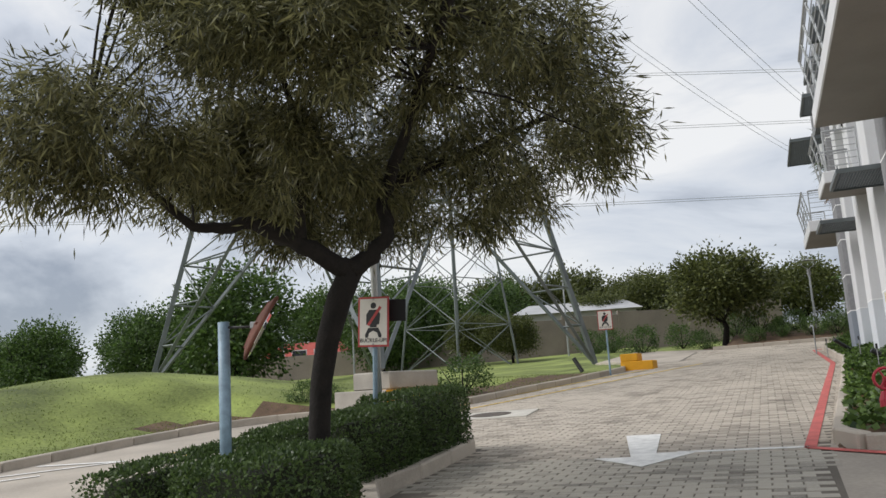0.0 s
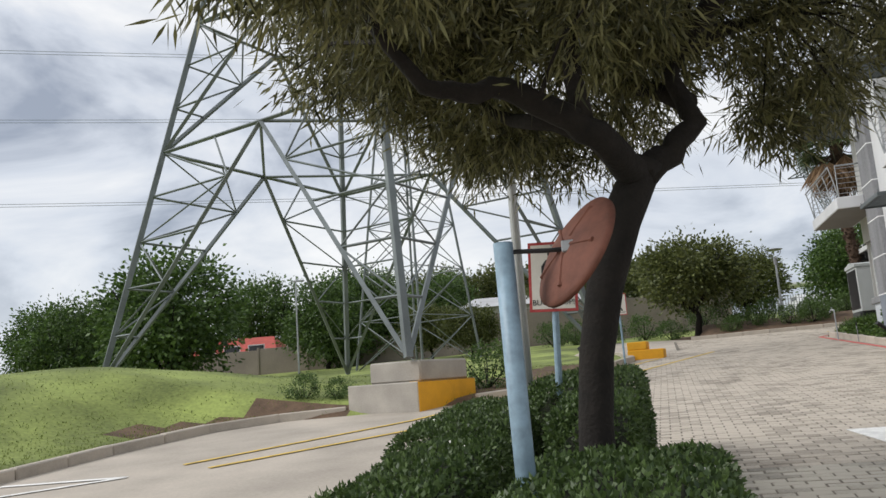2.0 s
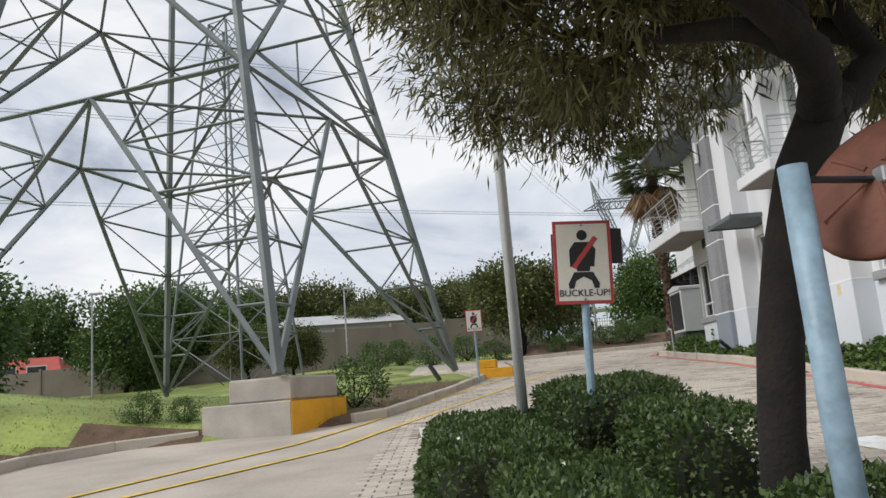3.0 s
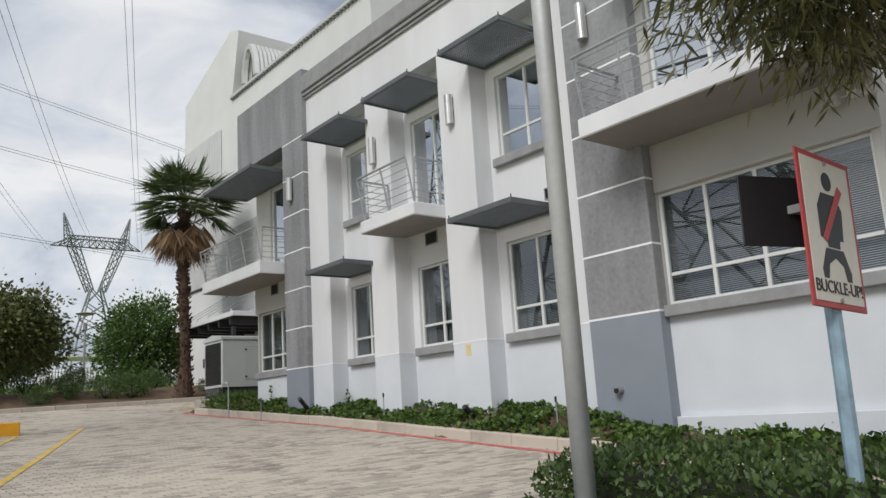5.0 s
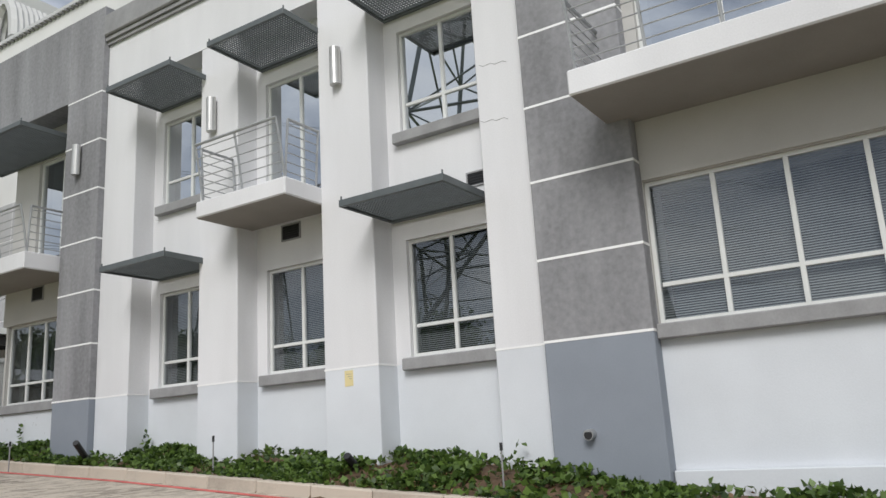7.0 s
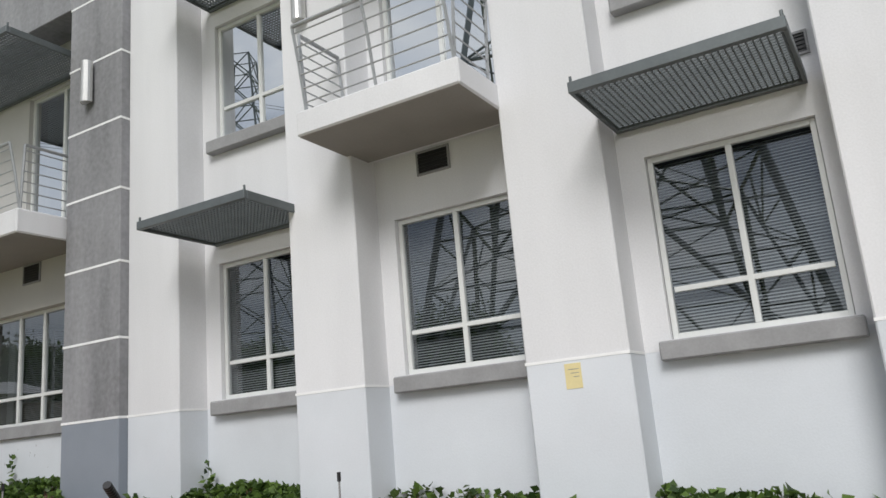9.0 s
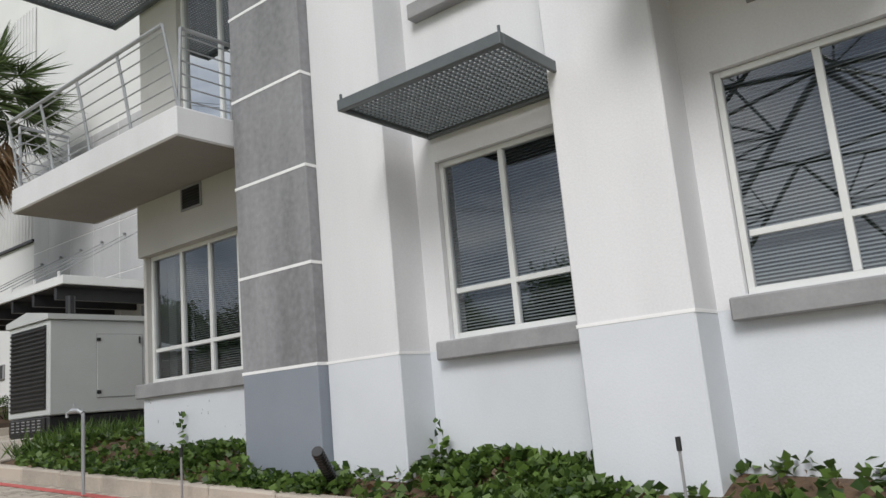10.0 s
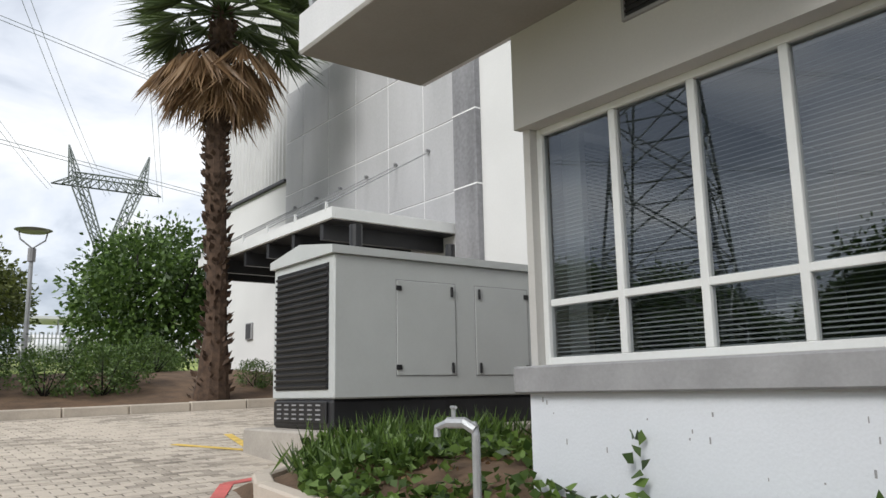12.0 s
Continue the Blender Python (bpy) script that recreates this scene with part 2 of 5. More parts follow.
def wall_yz(x0, x1, ys, zs, solid):
    """A wall in the y-z plane with openings that go right through: cells of a grid, solid(y, z) tells which are built."""
    bm = bmesh.new()
    ys, zs = sorted(set(ys)), sorted(set(zs))
    ny, nz = len(ys) - 1, len(zs) - 1
    on = [[solid((ys[i] + ys[i + 1]) / 2, (zs[j] + zs[j + 1]) / 2) for j in range(nz)] for i in range(ny)]
    at = {}

    def v(i, j, k):
        if (i, j, k) not in at:
            at[i, j, k] = bm.verts.new(((x0, x1)[k], ys[i], zs[j]))
        return at[i, j, k]
    for i in range(ny):
        for j in range(nz):
            if not on[i][j]:
                continue
            bm.faces.new((v(i, j, 0), v(i, j + 1, 0), v(i + 1, j + 1, 0), v(i + 1, j, 0)))
            bm.faces.new((v(i, j, 1), v(i + 1, j, 1), v(i + 1, j + 1, 1), v(i, j + 1, 1)))
            for di, dj, a, b in ((-1, 0, (i, j), (i, j + 1)), (1, 0, (i + 1, j), (i + 1, j + 1)), (0, -1, (i, j), (i + 1, j)), (0, 1, (i, j + 1), (i + 1, j + 1))):
                if not (0 <= i + di < ny and 0 <= j + dj < nz and on[i + di][j + dj]):
                    bm.faces.new((v(*a, 0), v(*b, 0), v(*b, 1), v(*a, 1)))
    return bm


def holes_wall(x0, x1, y0, y1, z0, z1, holes):
    ys = [y0, y1] + [q for h in holes for q in h[:2]]
    zs = [z0, z1] + [q for h in holes for q in h[2:]]
    return wall_yz(x0, x1, ys, zs, lambda y, z: not any(a < y < b and c < z < d for a, b, c, d in holes))


def gz(x, y):
    """The even slope on which road and building stand."""
    x, y = max(-60, min(60, x)), max(-60, min(90, y))
    return -0.387 + 0.02 * x + 0.062 * y


def smooth(a, b, v):
    t = max(0.0, min(1.0, (v - a) / (b - a)))
    return t * t * (3 - 2 * t)


def left_kerb(y):
    """Where the lawn's kerb runs, as x at y."""
    pts = ((-80, -13.5), (-2, -13.5), (0.2, -13.1), (1.1, -12.2), (1.5, -9.0), (2.2, -8.15), (5.7, -7.2), (10.2, -6.2), (13.5, -6.7), (16.0, -8.6), (90, -8.6))
    for (a, xa), (b, xb) in zip(pts, pts[1:]):
        if a <= y <= b:
            return xa + (xb - xa) * (y - a) / (b - a)
    return pts[-1][1]


def right_kerb(y):
    return -0.55 - max(0.0, 6.5 - y) * 0.088


def land(x, y):
    """Height of the ground sheet: lawn mound, planting beds, and a little under the road."""
    z = gz(x, y)
    d = left_kerb(y) - x
    if d > 0:
        lift = 0.1 * smooth(0, 0.5, d)
        lift += 1.05 * math.exp(-((x + 18.5) / 4.2) ** 2 - ((y - 1.5) / 7) ** 2) * smooth(0, 3, d)
        lift += 0.3 * smooth(1, 7, d) * smooth(14, 4, y)
        lift += 0.05 * noise.noise((x * 0.5, y * 0.5, 0))
        return z + lift
    e = x - right_kerb(y)
    if -6.0 < y < 14.3 and e > 0:
        return z + 0.1 + (0.22 - 0.14 * smooth(0.0, -1.2, y)) * smooth(0.1, 1.1, e)
    if y > 21.6 and y < 29 and x > -4:
        return z + 0.12 + 0.35 * smooth(21.6, 25, y) * smooth(29, 27, y)
    return z - 0.06


# ---- the ground: one sheet to the horizon ----
def build_ground():
    xs = [-900, -400, -200, -120, -80, -60, -48] + [-40 + 0.5 * i for i in range(105)] + [14, 18, 25, 40, 60, 120, 300, 900]
    xs = sorted(set(xs) | {round(-2.0 + 0.1 * i, 2) for i in range(26)})
    ys = [-900, -300, -120, -60, -40, -28] + [-20 + 0.5 * i for i in range(125)] + [44, 48, 54, 60, 70, 80, 90, 120, 200, 400, 900]
    verts = [(x, y, land(x, y)) for y in ys for x in xs]
    n = len(xs)
    faces = [(j * n + i, j * n + i + 1, (j + 1) * n + i + 1, (j + 1) * n + i) for j in range(len(ys) - 1) for i in range(n - 1)]
    me = bpy.data.meshes.new("ground")
    me.from_pydata(verts, [], faces)
    me.materials.append(M_GRASS)
    me.materials.append(M_SOIL)
    for p in me.polygons:
        x, y, _ = p.center
        d = left_kerb(y) - x
        bed = (x > right_kerb(y) - 0.8 and -7 < y < 15) or (21 < y < 29 and x > -5) or (0 < d < 2.2 and 1.0 < y < 9) or (0 < d < 1.2 and -1 < y < 4)
        p.material_index = 1 if bed else 0
        p.use_smooth = True
    tagged(part("ground", me, None), "uneven green lawn and brown soil beds around the road", "ground", kind="structure")


build_ground()
left_line = [(left_kerb(y), y) for y in (-45, -20, -8, -2, -1, 0.2, 0.7, 1.1, 1.3, 1.5, 1.8, 2.2, 4, 5.7, 8, 10.2, 12, 13.5)]
ROAD = left_line + [(-7.5, 17), (-11, 20), (-16, 24), (-30, 33), (-30, 42), (-10, 31), (-5, 24), (-4, 21.5), (30, 21.5), (30, 14.4), (0.3, 14.4), (-0.3, 14.2), (-0.55, 13.6), (-0.55, 6.5), (right_kerb(-6), -6.0), (-1.2, -6.15), (3, -6.6), (30, -7), (30, -45)]
tagged(part("road", prism(ROAD, -0.05, 0.0, gz), M_ROAD), "dusty brown paved access road sloping uphill", "road", kind="structure")

BED = [(-5.2, -9.6), (-5.6, -4.85), (-7.85, -4.8), (-7.85, 2.2), (-6.95, 5.7), (-5.95, 10.2), (-5.0, 14.0), (-5.0, 21.3), (3.0, 21.3), (3.0, 16.6), (0.2, 16.5), (-0.7, 14.0), (-0.7, 6.5), (right_kerb(-5.9) - 0.1, -5.9), (-1.8, -9.6)]
tagged(part("paver_bed", prism(BED, -0.01, 0.001, gz), M_JOINT), "dark sand bedding between the road pavers", "road", kind="structure")


def strip(name, pts, width, material, label, z=0.014, parent=None):
    """A painted line on the road, along points."""
    bm = bmesh.new()
    for (ax, ay), (bx_, by_) in zip(pts, pts[1:]):
        d = Vector((bx_ - ax, by_ - ay)).normalized()
        nx, ny = -d.y * width / 2, d.x * width / 2
        o = [(ax + nx, ay + ny), (ax - nx, ay - ny), (bx_ - nx, by_ - ny), (bx_ + nx, by_ + ny)]
        lo = [bm.verts.new((x, y, gz(x, y) + z - 0.004)) for x, y in o]
        hi = [bm.verts.new((x, y, gz(x, y) + z)) for x, y in o]
        bm.faces.new(hi)
        for i in range(4):
            bm.faces.new((lo[i], lo[(i + 1) % 4], hi[(i + 1) % 4], hi[i]))
    return tagged(part(name, bm, material), label, "road marking", kind="structure")


strip("red_line", [(0.15, 14.75), (-0.45, 14.55), (-0.8, 13.9), (-0.8, 6.5), (-1.9, -5.8)], 0.11, M_RED, "worn red painted no-parking line beside the kerb")
strip("red_line", [(-1.9, -5.8), (-1.2, -6.35), (3, -6.8)], 0.1, M_RED, "worn red painted no-parking line beside the kerb")
strip("yellow_line", [(-8.5, -1.4), (-8.16, -0.3), (-6.1, 5.4), (-4.05, 11.2)], 0.1, M_YLINE, "faded yellow painted lane line on the pavers")
strip("yellow_line", [(-11.2, -3.6), (-9.2, -0.6), (-8.5, 1.2), (-7.0, 6.0), (-5.5, 10.3)], 0.1, M_YLINE, "faded yellow painted lane line on the pavers")
strip("yellow_line", [(-10.6, -4.0), (-8.5, -1.4)], 0.1, M_YLINE, "faded yellow painted lane line on the pavers")
strip("yellow_line", [(0.02, 17.3), (0.55, 16.3), (0.9, 17.9)], 0.1, M_YLINE, "faded yellow bay marking behind the generator")
strip("white_line", [(-13.2, -4.4), (-11.5, -4.3)], 0.09, M_WLINE, "white painted parking bay line")
strip("white_line", [(-13.2, -5.6), (-11.5, -4.3)], 0.09, M_WLINE, "white painted parking bay line")
strip("white_line", [(-13.2, -6.6), (-12.0, -5.4)], 0.09, M_WLINE, "white painted parking bay line")
strip("white_line", [(-3.1, -5.75), (-1.9, -5.75)], 0.08, M_WLINE, "faint white stop line across the pavers")
ARROW = [(-3.82, -4.35), (-3.42, -4.35), (-3.3, -5.75), (-2.9, -5.75), (-3.34, -6.5), (-3.88, -5.95), (-3.52, -5.95)]
tagged(part("road_arrow", prism(ARROW, 0.008, 0.014, gz), M_WLINE), "white painted road arrow on worn pavers", "road marking", kind="structure")


def kerb_run(name, pts, label, group):
    """Kerb stones along a line, each a piece of its own with a worn edge and a joint."""
    root = thing(name, label, "kerb", kind="structure")
    unit = {}
    for (ax, ay), (bx_, by_) in zip(pts, pts[1:]):
        ln = math.hypot(bx_ - ax, by_ - ay)
        k = max(1, round(ln / 0.95))
        for i in range(k):
            fx, fy = ax + (bx_ - ax) * (i + 0.5) / k, ay + (by_ - ay) * (i + 0.5) / k
            gx, gy = ax + (bx_ - ax) * i / k, ay + (by_ - ay) * i / k
            hx, hy = ax + (bx_ - ax) * (i + 1) / k, ay + (by_ - ay) * (i + 1) / k
            key = round(ln / k, 2)
            if key not in unit:
                bm = bx(-key / 2 + 0.006, key / 2 - 0.006, -0.075, 0.075, -0.1, 0.15, 0.018)
                me = bpy.data.meshes.new("kerb_stone")
                bm.to_mesh(me)
                bm.free()
                me.materials.append(M_KERB)
                unit[key] = me
            ob = part("kerb_stone", unit[key], None, root)
            yaw = math.degrees(math.atan2(by_ - ay, bx_ - ax))
            tilt = -math.degrees(math.atan2(gz(hx, hy) - gz(gx, gy), ln / k))
            ob.matrix_basis = pose(fx, fy, gz(fx, fy), 0, 0, yaw) @ pose(0, 0, random.uniform(-0.006, 0.006), random.uniform(-1, 1), tilt, 0)
    return root


kerb_run("kerb", [(1.4, 14.45), (0.4, 14.4), (-0.05, 14.33), (-0.35, 14.1), (-0.5, 13.7), (-0.52, 6.5), (-1.1, -0.2), (right_kerb(-5.6), -5.6), (-1.45, -6.0), (-1.0, -6.1), (3, -6.5)], "cream concrete kerb along the ivy bed", "")
kerb_run("kerb", [(-13.55, -16), (-13.55, -2), (-13.2, 0.1), (-12.3, 1.05), (-11.1, 1.42)], "grey concrete kerb round the lawn", "")
kerb_run("kerb", [(-8.7, 1.75), (-8.2, 2.2), (-7.25, 5.7), (-6.25, 10.2), (-6.7, 13.5), (-8.0, 16)], "grey concrete kerb along the planted strip", "")
kerb_run("kerb", [(-4.3, 21.6), (4.7, 21.6)], "cream concrete kerb before the soil bed", "")
kerb_run("kerb", [(-1.02, -0.35), (-0.2, -0.8)], "short concrete kerb across the ivy bed", "")
ISLAND = [(-5.55, -5.0), (-5.5, -6.7), (-5.6, -7.5), (-5.05, -8.5), (-5.1, -9.6), (-5.7, -10.1), (-6.6, -9.9), (-7.05, -9.2), (-7.05, -5.4), (-6.6, -4.85)]
kerb_run("kerb", ISLAND[:4] + [(-5.05, -9.5)], "grey concrete kerb beside the hedge island", "")
tagged(part("island_soil", prism(ISLAND, -0.02, 0.1, gz), M_SOIL), "brown soil of the planted traffic island", "ground", kind="structure")


# ---- the office building ----
BASE = -0.9
LINE = 1.285
LEVELS = [1.285 + 0.905 * i for i in range(7)]
LOW = [(0.76, 2.1, 1.37, 2.92), (3.34, 4.67, 1.37, 2.92), (5.83, 7.13, 1.37, 2.92)]
UP = [(0.72, 2.1, 4.43, 5.95), (3.29, 4.67, 3.86, 5.93), (5.78, 7.13, 4.43, 5.95)]
NEARWIN, FARWIN = (-4.12, -1.27, 1.35, 2.88), (9.38, 11.66, 1.38, 2.9)
NEARUP, FARUP = (-3.9, -1.4, 3.86, 6.2), (9.42, 10.9, 3.86, 6.1)


def structure(name, bm, material, label, category="wall"):
    return tagged(part(name, bm, material), label, category, kind="structure")


structure("wall_bays", holes_wall(0.40, 0.65, 0.6, 7.5, LINE, 6.9, LOW + UP), M_WHITE, "off-white plastered recessed wall with window openings")
structure("wall_bays_base", bx(0.402, 0.65, 0.6, 7.5, BASE, LINE), M_BASE, "pale grey plastered wall base")
structure("wall_near", holes_wall(0.05, 0.65, -4.22, -1.2, 1.25, 8.3, [NEARWIN, NEARUP]), M_BEIGE, "beige plastered wall around the long corner window")
structure("wall_near_base", bx(0.052, 0.65, -4.22, -1.2, BASE, 1.25), M_BASE, "pale grey plastered wall below the corner window")
structure("wall_near_plinth", bx(-0.06, 0.052, -4.33, -1.275, BASE, -0.09, 0.01), M_BASE, "pale grey wall plinth")
structure("wall_far", holes_wall(0.36, 0.65, 9.15, 11.72, 1.25, 6.9, [FARWIN, FARUP]), M_BEIGE, "beige plastered wall around the end window")
far_base = structure("wall_far_base", bx(0.33, 0.65, 9.15, 11.72, BASE, 1.25, 0.01), M_BASE, "pale grey plastered wall below the end window")
chips = random.Random(11)
for _ in range(16):
    y, z, h = chips.uniform(9.5, 11.6), chips.uniform(0.7, 1.16), chips.uniform(0.008, 0.035)
    part("paint_chip", bx(0.3285, 0.331, y, y + chips.uniform(0.005, 0.013), z, z + h), M_SILL, far_base, "small dark paint chip")
bm = holes_wall(0, 0.22, 0.651, 14, BASE, 7.6, [(0.7, 3.4, 1.38, 2.9)])
bmesh.ops.transform(bm, matrix=Matrix(((0, 1, 0, 0), (-1, 0, 0, 11.72), (0, 0, 1, 0), (0, 0, 0, 1))), verts=bm.verts)
structure("wall_end_north", bm, M_WHITE, "off-white end wall with the far side of the corner window")
bm = holes_wall(0, 0.25, 0.651, 14, 1.25, 8.3, [(0.7, 2.6, 1.38, 2.96)])
bmesh.ops.transform(bm, matrix=Matrix(((0, 1, 0, 0), (1, 0, 0, -4.22), (0, 0, 1, 0), (0, 0, 0, 1))), verts=bm.verts)
structure("wall_end_south", bm, M_BEIGE, "beige end wall with a corner window")
structure("wall_end_south_base", bx(0.651, 14, -4.22, -3.97, BASE, 1.25), M_BASE, "pale grey end wall base")
structure("wall_back", bx(14, 14.3, -4.22, 11.72, BASE, 8.3), M_WHITE, "plain rear wall")
structure("roof", bx(0.3, 14.2, -4.1, 11.7, 7.5, 7.65), M_SILL, "flat roof", "roof")
# room surfaces behind the glass, their dimness painted in with M_DARK
structure("floor_ground", bx(0.65, 14, -3.87, 11.5, 0.3, 0.45), M_DARK, "office floor coloured near-black for the unlit room", "floor")
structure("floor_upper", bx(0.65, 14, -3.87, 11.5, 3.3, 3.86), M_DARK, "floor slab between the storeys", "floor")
structure("wall_inner", bx(4.0, 4.1, -3.87, 11.5, 0.45, 7.5), M_DARK, "inner office wall coloured near-black for the unlit room")

# fins and pillars
FINS = [(-0.049, 0.64), (2.33, 3.22), (4.87, 5.71), (7.36, 8.209)]
for y0, y1 in FINS:
    root = thing("wall_fin", "off-white plastered vertical fin with pale grey base", "pillar", "fins of the facade", "structure")
    part("shaft", bx(0.0, 0.5, y0, y1, LINE, 6.72, 0.012), M_WHITE, root)
    part("base", bx(0.0, 0.5, y0, y1, BASE, LINE - 0.001, 0.012), M_BASE, root, "pale grey base")
    if y0 < 0:
        for z, a, b in ((4.02, 0.24, 0.62), (4.75, 0.2, 0.58)):
            n = 7
            pts = [(-0.0005, a + (b - a) * i / n, z + 0.05 * i / n + 0.012 * ((i * 5) % 3 - 1)) for i in range(n + 1)]
            part("crack", tube(bmesh.new(), pts, 0.0035, 4), M_SILL, root, "thin dark plaster crack")
    part("joint", bx(-0.003, 0.395, y0 - 0.003, y1 + 0.003, LINE - 0.012, LINE + 0.012), M_LINE, root, "white painted joint")
for y0, y1, px in ((-1.265, -0.05, -0.15), (8.21, 9.245, -0.12)):
    root = thing("wall_pillar", "dark grey plastered pillar divided by white joints", "pillar", "grey pillars of the facade", "structure")
    part("base", bx(px, 0.6, y0, y1, BASE, LINE - 0.001, 0.012), M_BLUE, root, "blue-grey base")
    for a, b in zip(LEVELS, LEVELS[1:] + [8.4]):
        part("block", bx(px, 0.6, y0, y1, a + 0.001, b - 0.001, 0.012), M_GREY, root)
    for a in LEVELS:
        part("joint", bx(px - 0.0035, 0.55, y0 - 0.0035, y1 + 0.0035, a - 0.014, a + 0.014), M_LINE, root, "white painted joint")
structure("wall_parapet", bx(0.0, 0.4, -0.049, 8.209, 6.72, 7.62), M_WHITE, "off-white plastered band over the bays")
root = thing("cornice", "grey plastered cornice with stepped mouldings under the parapet top", "cornice", kind="structure")
part("moulding", bx(-0.05, 0.3, -0.049, 8.209, 7.62, 7.68), M_SILL, root)
part("moulding", bx(-0.09, 0.3, -0.049, 8.209, 7.69, 7.76), M_SILL, root)
part("coping", bx(-0.14, 0.35, -0.049, 8.209, 7.77, 8.2, 0.02), M_SILL, root)
structure("wall_fascia_far", bx(-0.12, 0.5, 9.246, 11.84, 6.74, 8.4, 0.01), M_GREY, "dark grey plastered fascia over the end bay")
structure("wall_fascia_near", bx(-0.15, 0.5, -4.6, -1.266, 6.74, 8.4, 0.01), M_GREY, "dark grey plastered fascia over the corner bay")


def window(name, y0, y1, z0, z1, xs, transom, mullions, glass, label, blind=True, drop=1.0, tilt=0.0075):
    """A window set in the wall: frame, bars, panes, a blind behind. xs is the frame's outer face."""
    root = thing(name, label, "window", kind="structure")
    w = 0.045

    def b(n, *a):
        part(n, bx(*a, 0.004), M_ALU, root)
    b("window_frame", xs, xs + 0.06, y0, y0 + w, z0, z1)
    b("window_frame", xs, xs + 0.06, y1 - w, y1, z0, z1)
    b("window_frame", xs, xs + 0.06, y0 + w, y1 - w, z1 - w, z1)
    b("window_frame", xs, xs + 0.06, y0 + w, y1 - w, z0, z0 + w)
    edges = [y0 + w] + sorted(mullions) + [y1 - w]
    for q in mullions:
        b("mullion", xs + 0.002, xs + 0.058, q - 0.025, q + 0.025, z0 + w, z1 - w)
    if transom:
        for p, q in zip(edges, edges[1:]):
            b("transom", xs + 0.004, xs + 0.056, p + 0.02, q - 0.02, transom - 0.022, transom + 0.022)
    cuts = [z0 + w] + ([transom] if transom else []) + [z1 - w]
    for p, q in zip(edges, edges[1:]):
        for c, d in zip(cuts, cuts[1:]):
            me = bpy.data.meshes.new("pane")
            me.from_pydata([(xs + 0.03, p, c), (xs + 0.03, p, d), (xs + 0.03, q, d), (xs + 0.03, q, c)], [], [(0, 1, 2, 3)])
            o = part("pane", me, glass, root)
            o.visible_shadow = False
    if blind:
        bm = bmesh.new()
        n = int((z1 - z0) * drop / 0.026)
        for i in range(n):
            z = z1 - 0.06 - 0.026 * i
            vs = [bm.verts.new(c) for c in ((xs + 0.10, y0, z - tilt), (xs + 0.10, y1, z - tilt), (xs + 0.118, y1, z + tilt), (xs + 0.118, y0, z + tilt))]
            bm.faces.new(vs)
        tagged(part("blind", bm, M_BLIND, root, "closed grey venetian blind"), kind="stuff")
    return root


def sill(y0, y1, z, x=0.29):
    structure("window_sill", bx(x, 0.449, y0 - 0.06, y1 + 0.08, z - 0.17, z - 0.015, 0.012), M_SILL, "grey plastered window sill", "sill")


k = 0
for i, (y0, y1, z0, z1) in enumerate(LOW + UP):
    k += 1
    door = i == 4
    window(f"window_{k}", y0 + 0.005, y1 - 0.005, z0, z1 - 0.005, 0.45, None if door else z0 + (0.4 if i < 3 else 0.42), [(y0 + y1) / 2],
           M_GLASS if i < 3 else M_GLASS_UP, "aluminium balcony door with reflective glass" if door else "pale aluminium window with four panes and grey blind", blind=i < 3)
    if not door:
        sill(y0, y1, z0)
window("window_7", *NEARWIN, 0.1, 1.76, [-3.4, -2.69, -1.98], M_GLASS, "long pale aluminium corner window with grey blinds")
window("window_8", *FARWIN, 0.42, 1.76, [9.95, 10.48, 11.03], M_GLASS, "long pale aluminium end window with half-drawn blinds", tilt=0.0045)
window("window_9", *NEARUP, 0.12, None, [-3.1, -2.3], M_GLASS_UP, "sliding balcony doors with reflective glass", blind=False)
window("window_10", *FARUP, 0.42, None, [10.15], M_GLASS_UP, "sliding balcony doors with reflective glass", blind=False)
r = window("window_11", -2.6, -0.7, 1.38, 2.96, 0, 1.8, [-1.6], M_GLASS_UP, "pale aluminium window on the end wall", blind=False)
r.matrix_basis = Matrix(((0, -1, 0, 0), (1, 0, 0, -4.16), (0, 0, 1, 0), (0, 0, 0, 1)))
r = window("window_12", 0.72, 3.38, 1.38, 2.895, 0.03, 1.76, [1.3, 1.95, 2.6], M_GLASS, "pale aluminium corner window on the end wall", tilt=0.0045)
r.matrix_basis = Matrix(((0, 1, 0, 0), (-1, 0, 0, 11.72), (0, 0, 1, 0), (0, 0, 0, 1)))
structure("window_sill", bx(-0.07, 0.099, -4.32, -1.27, 1.19, 1.345, 0.012), M_SILL, "grey plastered sill under the corner window", "sill")
structure("window_sill", bx(0.1, 3.0, -4.32, -4.12, 1.19, 1.345, 0.012), M_SILL, "grey plastered sill on the end wall", "sill")
structure("window_sill", bx(0.27, 0.46, 9.25, 11.8, 1.21, 1.375, 0.012), M_SILL, "grey plastered sill under the end window", "sill")
structure("beam", bx(0.30, 0.36, 9.25, 11.74, 2.9, 3.58), M_BEIGE, "beige plastered band over the end window", "beam")
structure("beam", bx(0.02, 0.05, -4.25, -1.27, 2.89, 3.6), M_BEIGE, "beige plastered band over the corner window", "beam")


